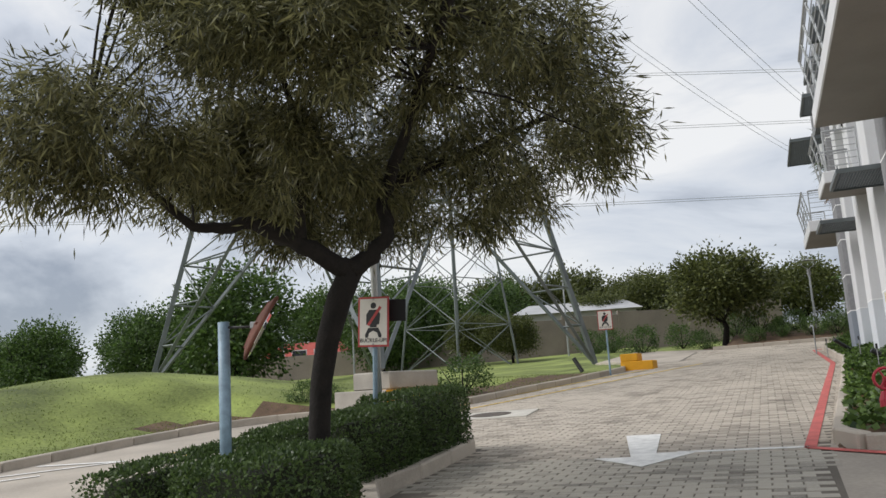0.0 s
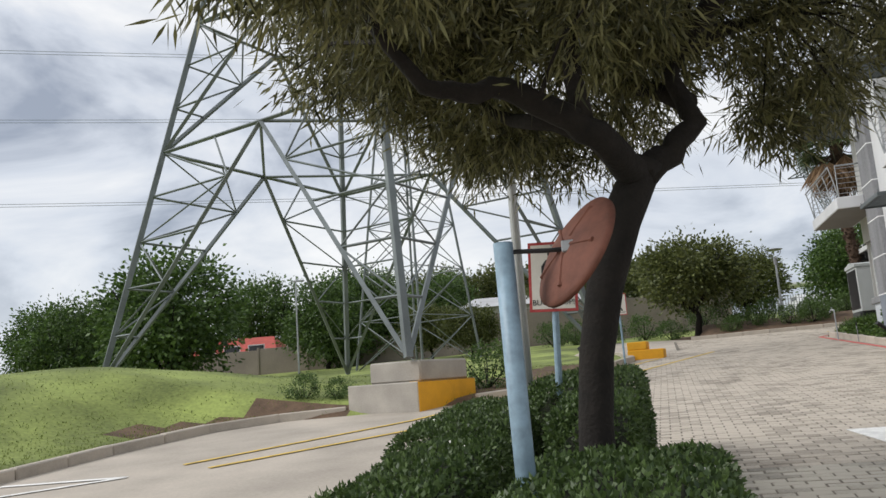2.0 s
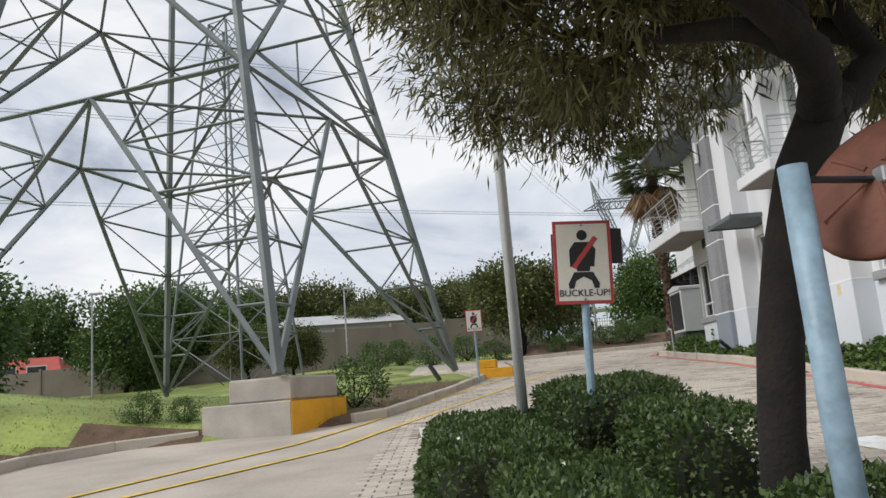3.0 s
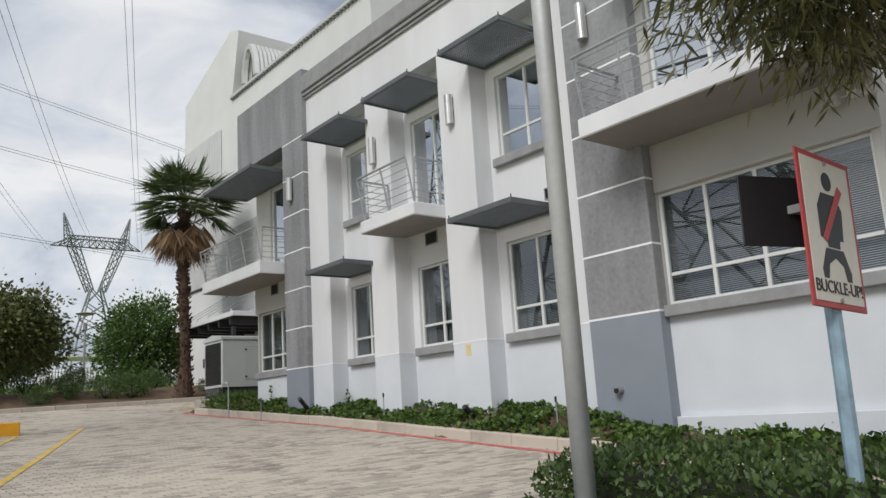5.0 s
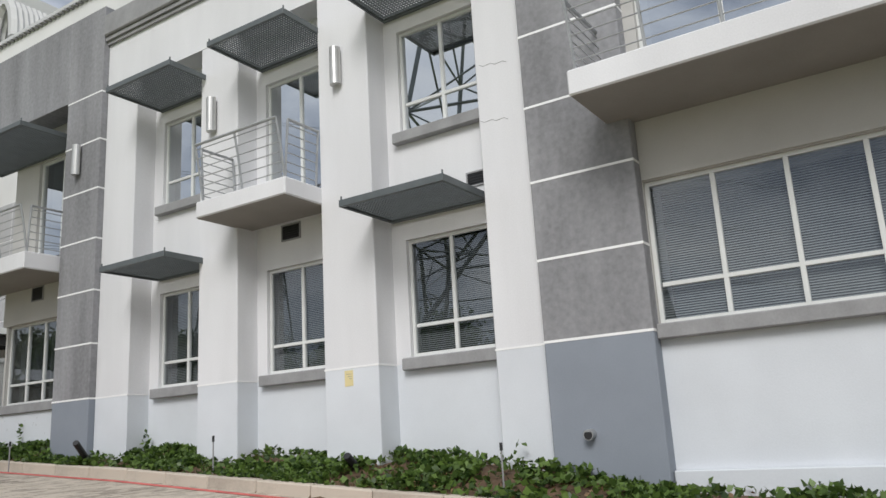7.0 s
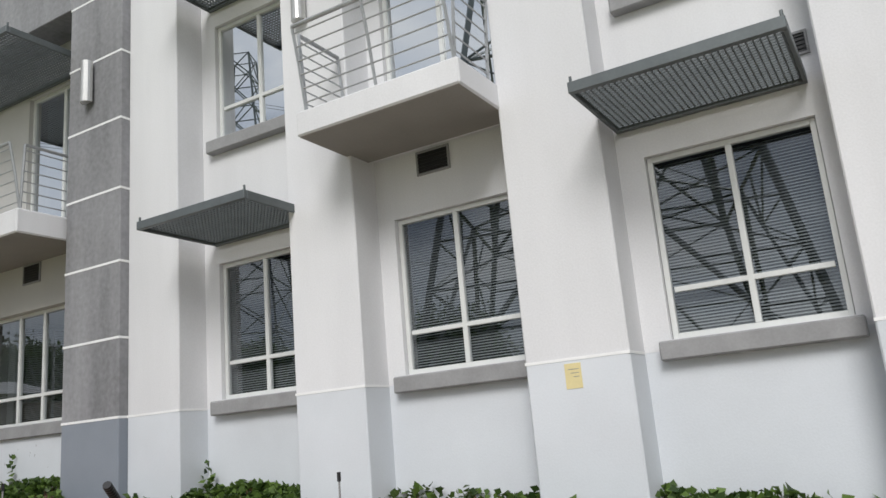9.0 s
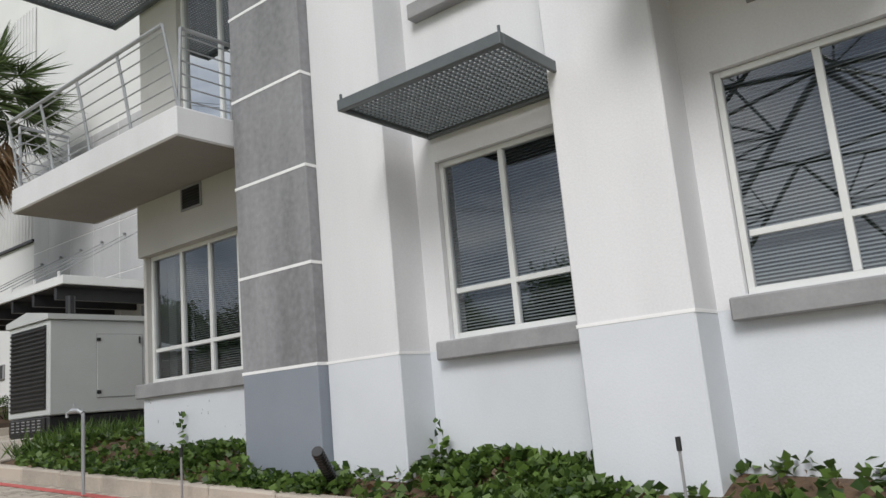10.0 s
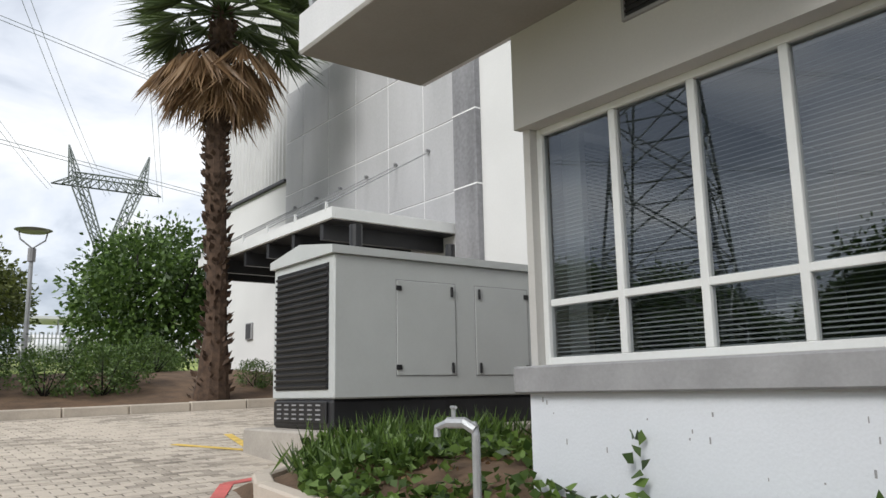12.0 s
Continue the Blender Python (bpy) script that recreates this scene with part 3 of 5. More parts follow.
def awning(y0, y1, z, x, x1=0.40):
    """A sunshade: steel angle frame round a woven grating, on two wall brackets."""
    root = thing("window_awning", "grey steel grating sunshade fixed above a window", "awning", "sunshades of the facade")
    f = 0.05
    part("frame_bar", bx(x, x + f, y0, y1, z - 0.04, z + 0.05, 0.005), M_AWN, root)
    part("frame_bar", bx(x1 - f, x1, y0, y1, z - 0.04, z + 0.05, 0.005), M_AWN, root)
    for a in (y0, y1 - 0.03):
        part("frame_bar", bx(x + f, x1 - f, a, a + 0.03, z - 0.04, z + 0.05, 0.004), M_AWN, root)
    bm = bmesh.new()
    y = y0 + 0.045
    while y < y1 - 0.03:
        box(bm, x + f, x1 - f, y - 0.005, y + 0.005, z - 0.008, z + 0.008)
        y += 0.047
    xx = x + f + 0.02
    while xx < x1 - f:
        box(bm, xx - 0.005, xx + 0.005, y0 + 0.03, y1 - 0.03, z - 0.009, z + 0.007)
        xx += 0.047
    tagged(part("grating", bm, M_AWN, root, "woven steel grating"), kind="stuff")
    for a in (y0 + 0.02, y1 - 0.02):
        part("lug", bar([(x + 0.03, a, z + 0.04), (x + 0.03, a, z + 0.1)], 0.012, 6), M_AWN, root)


for y0, y1, z in ((0.76, 2.3, 3.22), (5.62, 7.16, 3.17)):
    awning(y0, y1, z, -0.72)
for y0, y1 in ((0.72, 2.3), (3.2, 4.75), (5.6, 7.2)):
    awning(y0, y1, 6.2, -0.72)
awning(9.37, 12.3, 6.17, -0.92, 0.36)
awning(-4.6, -1.3, 6.17, -0.92, 0.36)


def balcony(y0, y1, x, z0, z1, near=True, far=True, back=0.36):
    root = thing("balcony", "off-white plastered balcony with a leaning steel rail", "balcony", "balconies of the facade")
    part("slab", bx(x, back, y0, y1, z0, z1, 0.015), M_WHITE, root)
    # thin taupe sheet, darker than the slab above it
    part("soffit", bx(x + 0.02, min(0.3, back), y0 + 0.02, y1 - 0.02, z0 - 0.006, z0 + 0.002), M_SOFFIT, root, "taupe underside, darker than the slab")
    top = z1 + 0.82

    def run(p, q, lean):
        ln = (Vector(q) - Vector(p)).length
        n = max(1, round(ln / 0.75))
        for i in range(n + 1):
            c = Vector(p).lerp(Vector(q), i / n)
            part("post", bar([c + Vector((0, 0, z1 - 0.02)), c + 0.5 * Vector(lean) + Vector((0, 0, z1 + 0.45)), c + Vector(lean) + Vector((0, 0, top))], 0.017, 6), M_STEEL, root)
        for j in range(6):
            s = 0.1 + 0.13 * j
            e = Vector(lean) * (s / 0.82) + Vector((0, 0, z1 + s))
            part("rail_bar", bar([Vector(p) + e, Vector(q) + e], 0.008, 6), M_STEEL, root)
        e = Vector(lean) + Vector((0, 0, top))
        part("top_rail", bar([Vector(p) + e, Vector(q) + e], 0.022, 8), M_STEEL, root)
    run((x + 0.08, y0 + 0.07, 0), (x + 0.08, y1 - 0.07, 0), (-0.16, 0, 0))
    if near:
        run((x + 0.08, y0 + 0.07, 0), (-0.04, y0 + 0.07, 0), (0, -0.06, 0))
    if far:
        run((x + 0.08, y1 - 0.07, 0), (-0.04, y1 - 0.07, 0), (0, 0.06, 0))
    return root


balcony(3.2, 4.94, -0.72, 3.56, 3.80)
balcony(9.3, 12.8, -0.73, 3.56, 3.86)
balcony(-6.2, -1.0, -1.1, 3.56, 3.83, back=0.02)


def wall_lamp(y, z, x):
    root = thing("wall_lamp", "half-round brushed metal wall light on the facade", "lamp", "wall lights of the facade")
    bm = bmesh.new()
    n = 10
    lo, hi = [], []
    for i in range(n + 1):
        a = math.pi * i / n
        lo.append(bm.verts.new((x - 0.04 - 0.1 * math.sin(a), y + 0.085 * math.cos(a), z - 0.28)))
        hi.append(bm.verts.new((x - 0.04 - 0.1 * math.sin(a), y + 0.085 * math.cos(a), z + 0.28)))
    for i in range(n):
        bm.faces.new((lo[i], lo[i + 1], hi[i + 1], hi[i]))
    bm.faces.new(lo)
    bm.faces.new(hi)
    bm.faces.new((lo[0], hi[0], hi[n], lo[n]))
    part("shade", bm, M_LAMP, root)
    part("bracket", bx(x - 0.045, x, y - 0.03, y + 0.03, z - 0.2, z - 0.08, 0.004), M_BLACK, root)


for y, z, x in ((2.85, 5.5, 0.0), (5.4, 5.48, 0.0), (8.8, 5.52, -0.12), (-0.5, 5.7, -0.15)):
    wall_lamp(y, z, x)


def vent(y0, y1, z0, z1, x):
    root = thing("wall_vent", "dark louvred air vent in the wall", "vent", "wall vents")
    for a in ((y0, y1, z0, z0 + 0.02), (y0, y1, z1 - 0.02, z1), (y0, y0 + 0.02, z0 + 0.02, z1 - 0.02), (y1 - 0.02, y1, z0 + 0.02, z1 - 0.02)):
        part("frame", bx(x - 0.02, x, *a), M_SILL, root)
    part("backing", bx(x - 0.006, x - 0.002, y0 + 0.02, y1 - 0.02, z0 + 0.02, z1 - 0.02), M_BLACK, root)
    z = z0 + 0.05
    while z < z1 - 0.03:
        part("slat", bx(x - 0.016, x - 0.006, y0 + 0.02, y1 - 0.02, z, z + 0.012), M_BLACK, root)
        z += 0.035


vent(3.97, 4.35, 3.3, 3.55, 0.40)
vent(10.4, 10.79, 3.27, 3.55, 0.30)
vent(0.7, 1.1, 3.42, 3.62, 0.40)
notice = thing("notice", "small yellowed paper notice stuck on the fin", "notice")
part("sheet", bx(-0.004, -0.001, 2.74, 2.88, 1.05, 1.25), M_PAPER, notice)
for i in range(3):
    part("text_bar", bx(-0.0055, -0.004, 2.76, 2.85 - 0.02 * i, 1.2 - 0.03 * i, 1.205 - 0.03 * i), M_SILL, notice, "line of unreadable print")
pipe = thing("drain_pipe", "short grey drain pipe stub through the pillar", "pipe")
part("stub", bar([(-0.1, -0.5, 0.3), (-0.25, -0.5, 0.29)], 0.055, 14), M_STEEL, pipe)
# black disc paints the dark hollow on the closed stub end
part("mouth", bar([(-0.245, -0.5, 0.29), (-0.252, -0.5, 0.29)], 0.045, 14), M_BLACK, pipe)


# ---- plants ----
rng = np.random.default_rng(7)


def leaf_mesh(name, pos, direction, length, width, material, fold=0.0):
    """Many small kite-shaped leaves, each from its foot along its direction."""
    n = len(pos)
    d = direction / np.linalg.norm(direction, axis=1, keepdims=True)
    r = rng.normal(size=(n, 3))
    s = np.cross(d, r)
    s /= np.linalg.norm(s, axis=1, keepdims=True) + 1e-9
    ln = (length * rng.uniform(0.65, 1.3, n))[:, None]
    w = (width * rng.uniform(0.7, 1.25, n))[:, None]
    up = np.cross(s, d)
    v = np.empty((n, 4, 3))
    v[:, 0] = pos
    v[:, 1] = pos + d * ln * 0.45 + s * w * 0.5 + up * w * fold
    v[:, 2] = pos + d * ln
    v[:, 3] = pos + d * ln * 0.45 - s * w * 0.5 + up * w * fold
    me = bpy.data.meshes.new(name)
    me.vertices.add(4 * n)
    me.vertices.foreach_set("co", v.reshape(-1))
    me.loops.add(4 * n)
    me.loops.foreach_set("vertex_index", np.arange(4 * n, dtype=np.int32))
    me.polygons.add(n)
    me.polygons.foreach_set("loop_start", np.arange(0, 4 * n, 4, dtype=np.int32))
    me.update(calc_edges=True)
    me.materials.append(material)
    return me


def scatter(centres, per, spread, droop, outward, origin):
    c = np.repeat(np.asarray(centres, float), per, axis=0)
    off = rng.normal(size=c.shape) * spread
    pos = c + off
    d = rng.normal(size=c.shape) * 0.55 + off / (spread + 1e-6) * 0.35
    o = pos - np.asarray(origin)
    d += outward * o / (np.linalg.norm(o, axis=1, keepdims=True) + 1e-6)
    d[:, 2] -= droop
    return pos, d


def main_tree():
    root = thing("shade_tree", "dark willow-leaved shade tree with forked black trunk", "tree")
    fork = Vector((-5.33, -8.15, 0.98))
    bole = [(-5.74, -8.12, gz(-5.7, -8.1) - 0.05), (-5.72, -8.13, -0.7), (-5.7, -8.14, -0.3), (-5.66, -8.16, 0.05), (-5.58, -8.17, 0.4), (-5.46, -8.16, 0.75), fork + Vector((0.03, 0, 0.08))]
    part("trunk", tube(bmesh.new(), bole, [0.14, 0.1, 0.092, 0.092, 0.098, 0.108, 0.1], 14), M_BARK, root, smooth=True)
    limbs = [
        [fork, (-5.5, -8.48, 1.12), (-5.72, -8.62, 1.26), (-5.92, -8.74, 1.37), (-6.1, -8.9, 1.33), (-6.24, -9.05, 1.31), (-6.38, -9.25, 1.5), (-6.45, -9.5, 1.72), (-6.5, -9.9, 2.0)],
        [fork, (-5.15, -8.1, 1.1), (-5.03, -8.06, 1.24), (-5.1, -8.0, 1.5), (-5.06, -7.95, 1.75), (-4.9, -7.7, 2.4), (-4.6, -7.5, 3.4)],
        [(-5.6, -8.55, 1.2), (-5.62, -8.5, 1.55), (-5.55, -8.45, 2.0), (-5.7, -8.7, 2.8), (-5.5, -8.8, 3.8)],
        [(-5.5, -8.48, 1.12), (-5.81, -8.5, 1.26), (-6.1, -8.1, 1.45), (-6.3, -7.6, 1.7), (-6.6, -7.2, 2.2)],
        [(-5.08, -7.96, 1.7), (-4.6, -7.5, 2.0), (-4.0, -6.9, 2.4), (-3.6, -6.4, 2.7)],
        [(-5.08, -7.96, 1.7), (-4.5, -8.6, 2.1), (-4.0, -9.1, 2.6), (-3.6, -9.4, 3.0)],
        [(-5.05, -8.0, 1.4), (-5.4, -7.4, 1.8), (-5.6, -6.9, 2.1), (-5.5, -6.5, 2.6)],
    ]
    ends = []
    for li in limbs:
        pts = [Vector(p) for p in li]
        fine = []
        for a, b in zip(pts, pts[1:]):
            for q in range(3):
                fine.append(a.lerp(b, q / 3) + Vector([random.uniform(-0.02, 0.02) for _ in range(3)]))
        fine.append(pts[-1])
        r0 = 0.092 if pts[0] == fork else 0.06
        part("limb", tube(bmesh.new(), fine, [r0 + (0.015 - r0) * (i / (len(fine) - 1)) ** 0.8 for i in range(len(fine))], 9), M_BARK, root, smooth=True)
        ends += fine[4:]
    c0, rad = np.array((-5.3, -8.15, 2.75)), np.array((1.95, 1.95, 1.5))
    cl = []
    # lumps of foliage: some hang at the limbs' ends, the rest are spread over the crown
    lumps = [(-6.3, -6.5, 1.8, 0.5), (-5.9, -6.3, 1.8, 0.5), (-5.3, -6.3, 1.85, 0.5), (-6.6, -6.8, 2.0, 0.5), (-6.9, -7.4, 2.1, 0.5), (-6.9, -8.4, 2.0, 0.5), (-6.4, -10.3, 1.55, 0.4), (-6.2, -9.9, 1.7, 0.45), (-6.5, -10.0, 2.0, 0.45), (-6.1, -10.6, 1.75, 0.35), (-6.1, -9.3, 1.85, 0.4), (-5.9, -8.3, 1.65, 0.35), (-6.2, -7.9, 1.5, 0.4),
             (-3.7, -6.3, 2.6, 0.5), (-3.4, -6.9, 2.1, 0.5), (-3.2, -7.5, 2.4, 0.5), (-3.5, -8.6, 2.4, 0.5), (-4.3, -6.6, 1.9, 0.5), (-4.4, -7.3, 1.6, 0.4), (-5.6, -9.9, 2.3, 0.5), (-4.6, -9.7, 2.4, 0.5), (-3.1, -8.1, 1.8, 0.4), (-2.95, -7.9, 2.2, 0.45), (-3.3, -7.6, 2.7, 0.45)]
    for _ in range(56):
        u = rng.normal(size=3)
        u /= np.linalg.norm(u)
        lumps.append((*(c0 + rad * u * rng.uniform(0.3, 1.0) ** 0.5), rng.uniform(0.3, 0.52)))
    while len(cl) < 1500:
        u = rng.normal(size=3)
        u /= np.linalg.norm(u)
        lx, ly, lz, lr = lumps[rng.integers(len(lumps))]
        p = np.array((lx, ly, lz)) + lr * np.array((1, 1, 0.8)) * u * rng.uniform(0.1, 1.0) ** 0.5
        wob = 0.2 * noise.noise(Vector(p * 1.7))
        across = 0.93 * (p[0] + 5.6) + 0.365 * (p[1] + 8.15) + wob
        if p[2] < 1.24 + 0.25 * noise.noise(Vector((p[0] * 1.3, p[1] * 1.3, 3))):
            continue
        if across < -1.5 and p[2] > 2.5 + 0.45 * (across + 1.5) or across > 2.5 or across > 1.95 and p[2] > 3.1 - (across - 1.95):
            continue
        if p[0] < -6.25 - 0.33 * (p[1] + 12) + wob and p[1] > -9.8:
            continue
        if p[1] > -5.9 + 0.27 * (p[0] + 6.2) and p[2] < 2.15 + 0.45 * (p[0] + 6.2):
            continue
        if p[2] < 1.65 and math.hypot(p[0] + 5.3, p[1] + 8.2) < 0.7:
            continue
        cl.append(p)
    bm = bmesh.new()
    for p in cl[::7]:
        a = min(ends, key=lambda e: (e - Vector(p)).length)
        mid = a.lerp(Vector(p), 0.5) + Vector((0, 0, 0.08))
        tube(bm, [a, mid, Vector(p)], [0.014, 0.009, 0.004], 5)
    tagged(part("twig_spray", bm, M_BARK, root), kind="stuff")
    pos, d = scatter(cl, 120, 0.085, 0.55, 0.25, c0)
    tagged(part("crown", leaf_mesh("crown", pos, d, 0.105, 0.0135, M_KAREE), None, root), kind="stuff")


main_tree()


def hedge_block(outlines, root_label):
    """A clipped hedge: leafy skin over a painted-shade core, one for each block."""
    root = thing("hedge", root_label, "hedge")
    for x0, x1, y0, y1, h in outlines:
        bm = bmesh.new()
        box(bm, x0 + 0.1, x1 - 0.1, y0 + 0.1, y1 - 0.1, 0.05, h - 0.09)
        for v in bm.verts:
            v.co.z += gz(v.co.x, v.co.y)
        # near-black box stands in for the shade deep between the leaves
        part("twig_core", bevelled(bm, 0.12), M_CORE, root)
        area = (x1 - x0) * (y1 - y0) + 2 * h * (x1 - x0 + y1 - y0)
        n = int(area * 2600)
        p = np.empty((n, 3))
        nrm = np.zeros((n, 3))
        lx, ly = x1 - x0, y1 - y0
        w = np.array([lx * ly, ly * h, ly * h, lx * h, lx * h])
        f = rng.choice(5, n, p=w / w.sum())
        a, b = rng.uniform(-1, 1, n), rng.uniform(-1, 1, n)
        q = np.stack([a, b, np.ones(n)], 1)
        for k, (ix, sg) in enumerate(((2, 1), (0, -1), (0, 1), (1, -1), (1, 1))):
            m = f == k
            others = [i for i in range(3) if i != ix]
            q[m, others[0]], q[m, others[1]] = a[m], b[m]
            q[m, ix] = sg
            nrm[m, ix] = sg
        # round the box towards a clipped loaf
        ln = (np.abs(q) ** 6).sum(1, keepdims=True) ** (1 / 6)
        q = q / ln
        half = np.array((lx / 2, ly / 2, h / 2))
        cen = np.array(((x0 + x1) / 2, (y0 + y1) / 2, h / 2))
        lump = np.array([noise.noise((c[0] * lx * 2.2, c[1] * ly * 2.2, c[2] * h * 2.2 + x0)) for c in q])
        p = cen + q * half * (1 + 0.09 * lump[:, None]) * rng.uniform(0.9, 1.03, (n, 1))
        p[:, 2] += -0.387 + 0.02 * p[:, 0] + 0.062 * p[:, 1]
        d = nrm * 0.7 + rng.normal(size=(n, 3)) * 0.7
        d[:, 2] += 0.3
        tagged(part("foliage", leaf_mesh("foliage", p, d, 0.034, 0.02, M_HEDGE, 0.15), None, root), kind="stuff")
        fl = rng.choice(n, max(4, n // 900))
        tagged(part("blossom", leaf_mesh("blossom", p[fl] + nrm[fl] * 0.01, d[fl], 0.022, 0.022, M_FLOWER), None, root), kind="stuff")
    return root


hedge_block([(-6.85, -6.25, -9.7, -7.4, 0.62), (-7.22, -6.35, -7.5, -4.85, 0.62)], "clipped dark green hedge along the island's outer side")
hedge_block([(-6.0, -5.08, -9.75, -8.45, 0.64)], "clipped green hedge clump with small white blossoms")
hedge_block([(-6.05, -5.52, -7.8, -6.4, 0.74), (-6.4, -5.5, -6.5, -4.9, 0.8)], "clipped dark green hedge beside the kerb")


def ivy_bed():
    pts = []
    while len(pts) < 13000:
        y = rng.uniform(-5.9, 14.2)
        k0 = right_kerb(y) + 0.07
        if y > 13.2:
            k0 += (y - 13.2) * 0.6
        x = rng.uniform(k0, 0.4 if y < 11.8 else 1.6)
        if 0 < y < 8.3 and x > 0.0 and any(a < y < b for a, b in FINS):
            continue
        if x > -0.16 and (-1.3 < y < 0 or 8.15 < y < 9.22) or (x > -0.08 and -4.4 < y < -1.2) or (x > 0.33 and 9.3 < y < 11.75):
            continue
        if noise.noise((x * 1.6, y * 1.1, 2)) < 0.02 and rng.uniform() < 0.85:
            continue
        pts.append((x, y, land(x, y) + rng.uniform(0.02, 0.09 + 0.13 * max(0, noise.noise((x * 2, y * 2, 9))))))
    p = np.array(pts)
    d = rng.normal(size=p.shape) * 0.7
    d[:, 2] = np.abs(d[:, 2]) * 0.4
    d[:, 0] -= 0.5
    root = thing("ivy", "patchy green ivy covering the soil bed beside the wall", "ivy", kind="stuff")
    part("leaves", leaf_mesh("leaves", p, d, 0.085, 0.078, M_IVY, 0.2), None, root)
    m = rng.choice(len(p), 4600)
    q = p[m].copy()
    q[:, 2] -= 0.06
    part("dead_leaves", leaf_mesh("dead_leaves", q, d[m], 0.06, 0.045, M_DEADP, 0.2), None, root)
    # shoots climbing the wall
    c = []
    for x, y, z, h in ((0.32, 7.25, 0.42, 0.35), (0.31, 10.85, 0.62, 0.4), (0.31, 9.55, 0.5, 0.3), (0.38, 3.3, 0.2, 0.25), (-0.1, 0.4, 0.0, 0.25), (0.0, -3.4, -0.3, 0.3), (0.38, 5.8, 0.3, 0.2)):
        for i in range(14):
            c.append((x - 0.02, y + rng.normal() * 0.05, z + h * rng.uniform()))
    c = np.array(c)
    d = rng.normal(size=c.shape) * 0.5 - np.array((0.6, 0, 0))
    part("shoots", leaf_mesh("shoots", c, d, 0.08, 0.075, M_IVY, 0.2), None, root)


ivy_bed()


def tuft(x, y, z, n, h, label="clump of strappy green lily leaves"):
    p = np.array((x, y, z)) + rng.normal(size=(n, 3)) * np.array((0.12, 0.12, 0.0))
    d = rng.normal(size=(n, 3)) * 0.5
    d[:, 2] = 1.0
    root = thing("lily_clump", label, "plant", "lily clumps")
    tagged(part("foliage", leaf_mesh("foliage", p, d, h, 0.02, M_IVY), None, root), kind="stuff")


for x, y in ((-0.1, 13.75), (0.2, 13.95), (0.6, 13.8), (0.9, 13.7), (0.7, 13.2), (1.2, 13.4), (0.05, 13.4), (0.45, 13.6), (0.25, 13.1), (1.3, 13.5), (1.6, 13.4)):
    tuft(x, y, land(x, y), 90, 0.27)


def far_tree(name, label, h, r, material, flat=0.8, lumps=150, per=60, leaf=0.2, trunk=0.35):
    """A tree: tapered trunk, limbs, crown of many leaf clumps with gaps."""
    root = thing(name, label, "tree", "trees in the distance")
    part("trunk", tube(bmesh.new(), [(0, 0, -0.3), (0.03 * h, 0, h * trunk * 0.6), (0.0, 0.02 * h, h * trunk), (0.02 * h, 0, h * 0.75)], [0.035 * h, 0.026 * h, 0.022 * h, 0.008 * h], 8), M_BARK, root, smooth=True)
    for i in range(6):
        a = i * 1.05 + random.uniform(-0.3, 0.3)
        e = Vector((math.cos(a) * r * 0.75, math.sin(a) * r * 0.75, h * random.uniform(0.55, 0.8)))
        s = Vector((0, 0, h * trunk * random.uniform(0.75, 1.1)))
        part("limb", tube(bmesh.new(), [s, s.lerp(e, 0.5) + Vector((0, 0, -0.04 * h)), e], [0.018 * h, 0.012 * h, 0.004 * h], 6), M_BARK, root, smooth=True)
    hz = h * (1 - trunk) / 2
    c0 = np.array((0, 0, h * trunk + hz))
    cl = []
    sd = random.uniform(0, 50)
    while len(cl) < lumps:
        u = rng.normal(size=3)
        u /= np.linalg.norm(u)
        k = 0.78 + 0.4 * noise.noise(Vector(u * 1.6) + Vector((sd, 0, 0)))
        p = c0 + np.array((r, r, hz)) * u * k * rng.uniform(0.35, 1.0) ** 0.5 * 1.15
        cl.append(p)
    pos, d = scatter(cl, per, 0.11 * r, 0.15, 0.5, c0)
    tagged(part("crown", leaf_mesh("crown", pos, d, leaf, leaf * 0.6, material, 0.15), None, root), kind="stuff")
    return root


def plant_out(proto, spots):
    """Copies of a tree at (x, y, scale, turn); the first spot takes the tree itself."""
    for i, (x, y, s, a) in enumerate(spots):
        m = pose(x, y, land(x, y) - 0.1, 0, 0, a) @ Matrix.Diagonal((s, s, s * (0.92 + 0.16 * ((i * 37) % 10) / 10), 1))
        if i == 0:
            proto.matrix_basis = m
        else:
            o = copy_thing(proto, m)
            o.matrix_basis = m


green = far_tree("leafy_tree", "dense dark green broadleaf tree behind the lawn", 6, 3.2, M_TREE, trunk=0.1, lumps=230, per=60, leaf=0.24)
plant_out(green, [(-28.2, 20.6, 1.15, 0), (-38, 17, 0.72, 15), (-42, 12, 0.75, 60), (-46, 24, 0.8, 40), (-52, 19, 0.8, 90), (-56, 30, 0.85, 130), (-47, 34, 1.0, 200), (-42, 30, 0.9, 280), (-52, 13, 0.8, 310), (-60, 22, 0.9, 20), (-39, 36, 1.0, 75),
                  (-22.5, 33.5, 0.9, 160), (-24, 30, 0.85, 240), (-25, 38, 1.05, 300), (-21, 44, 0.9, 10), (4.9, 34.8, 0.85, 50), (-57, 8, 1.1, 77), (-48, 44, 1.2, 33), (-37, 46, 1.2, 99)])
olive = far_tree("broad_tree", "olive green spreading tree with short dark trunk", 5, 2.7, M_TREE2, trunk=0.22, lumps=230, per=60, leaf=0.2)
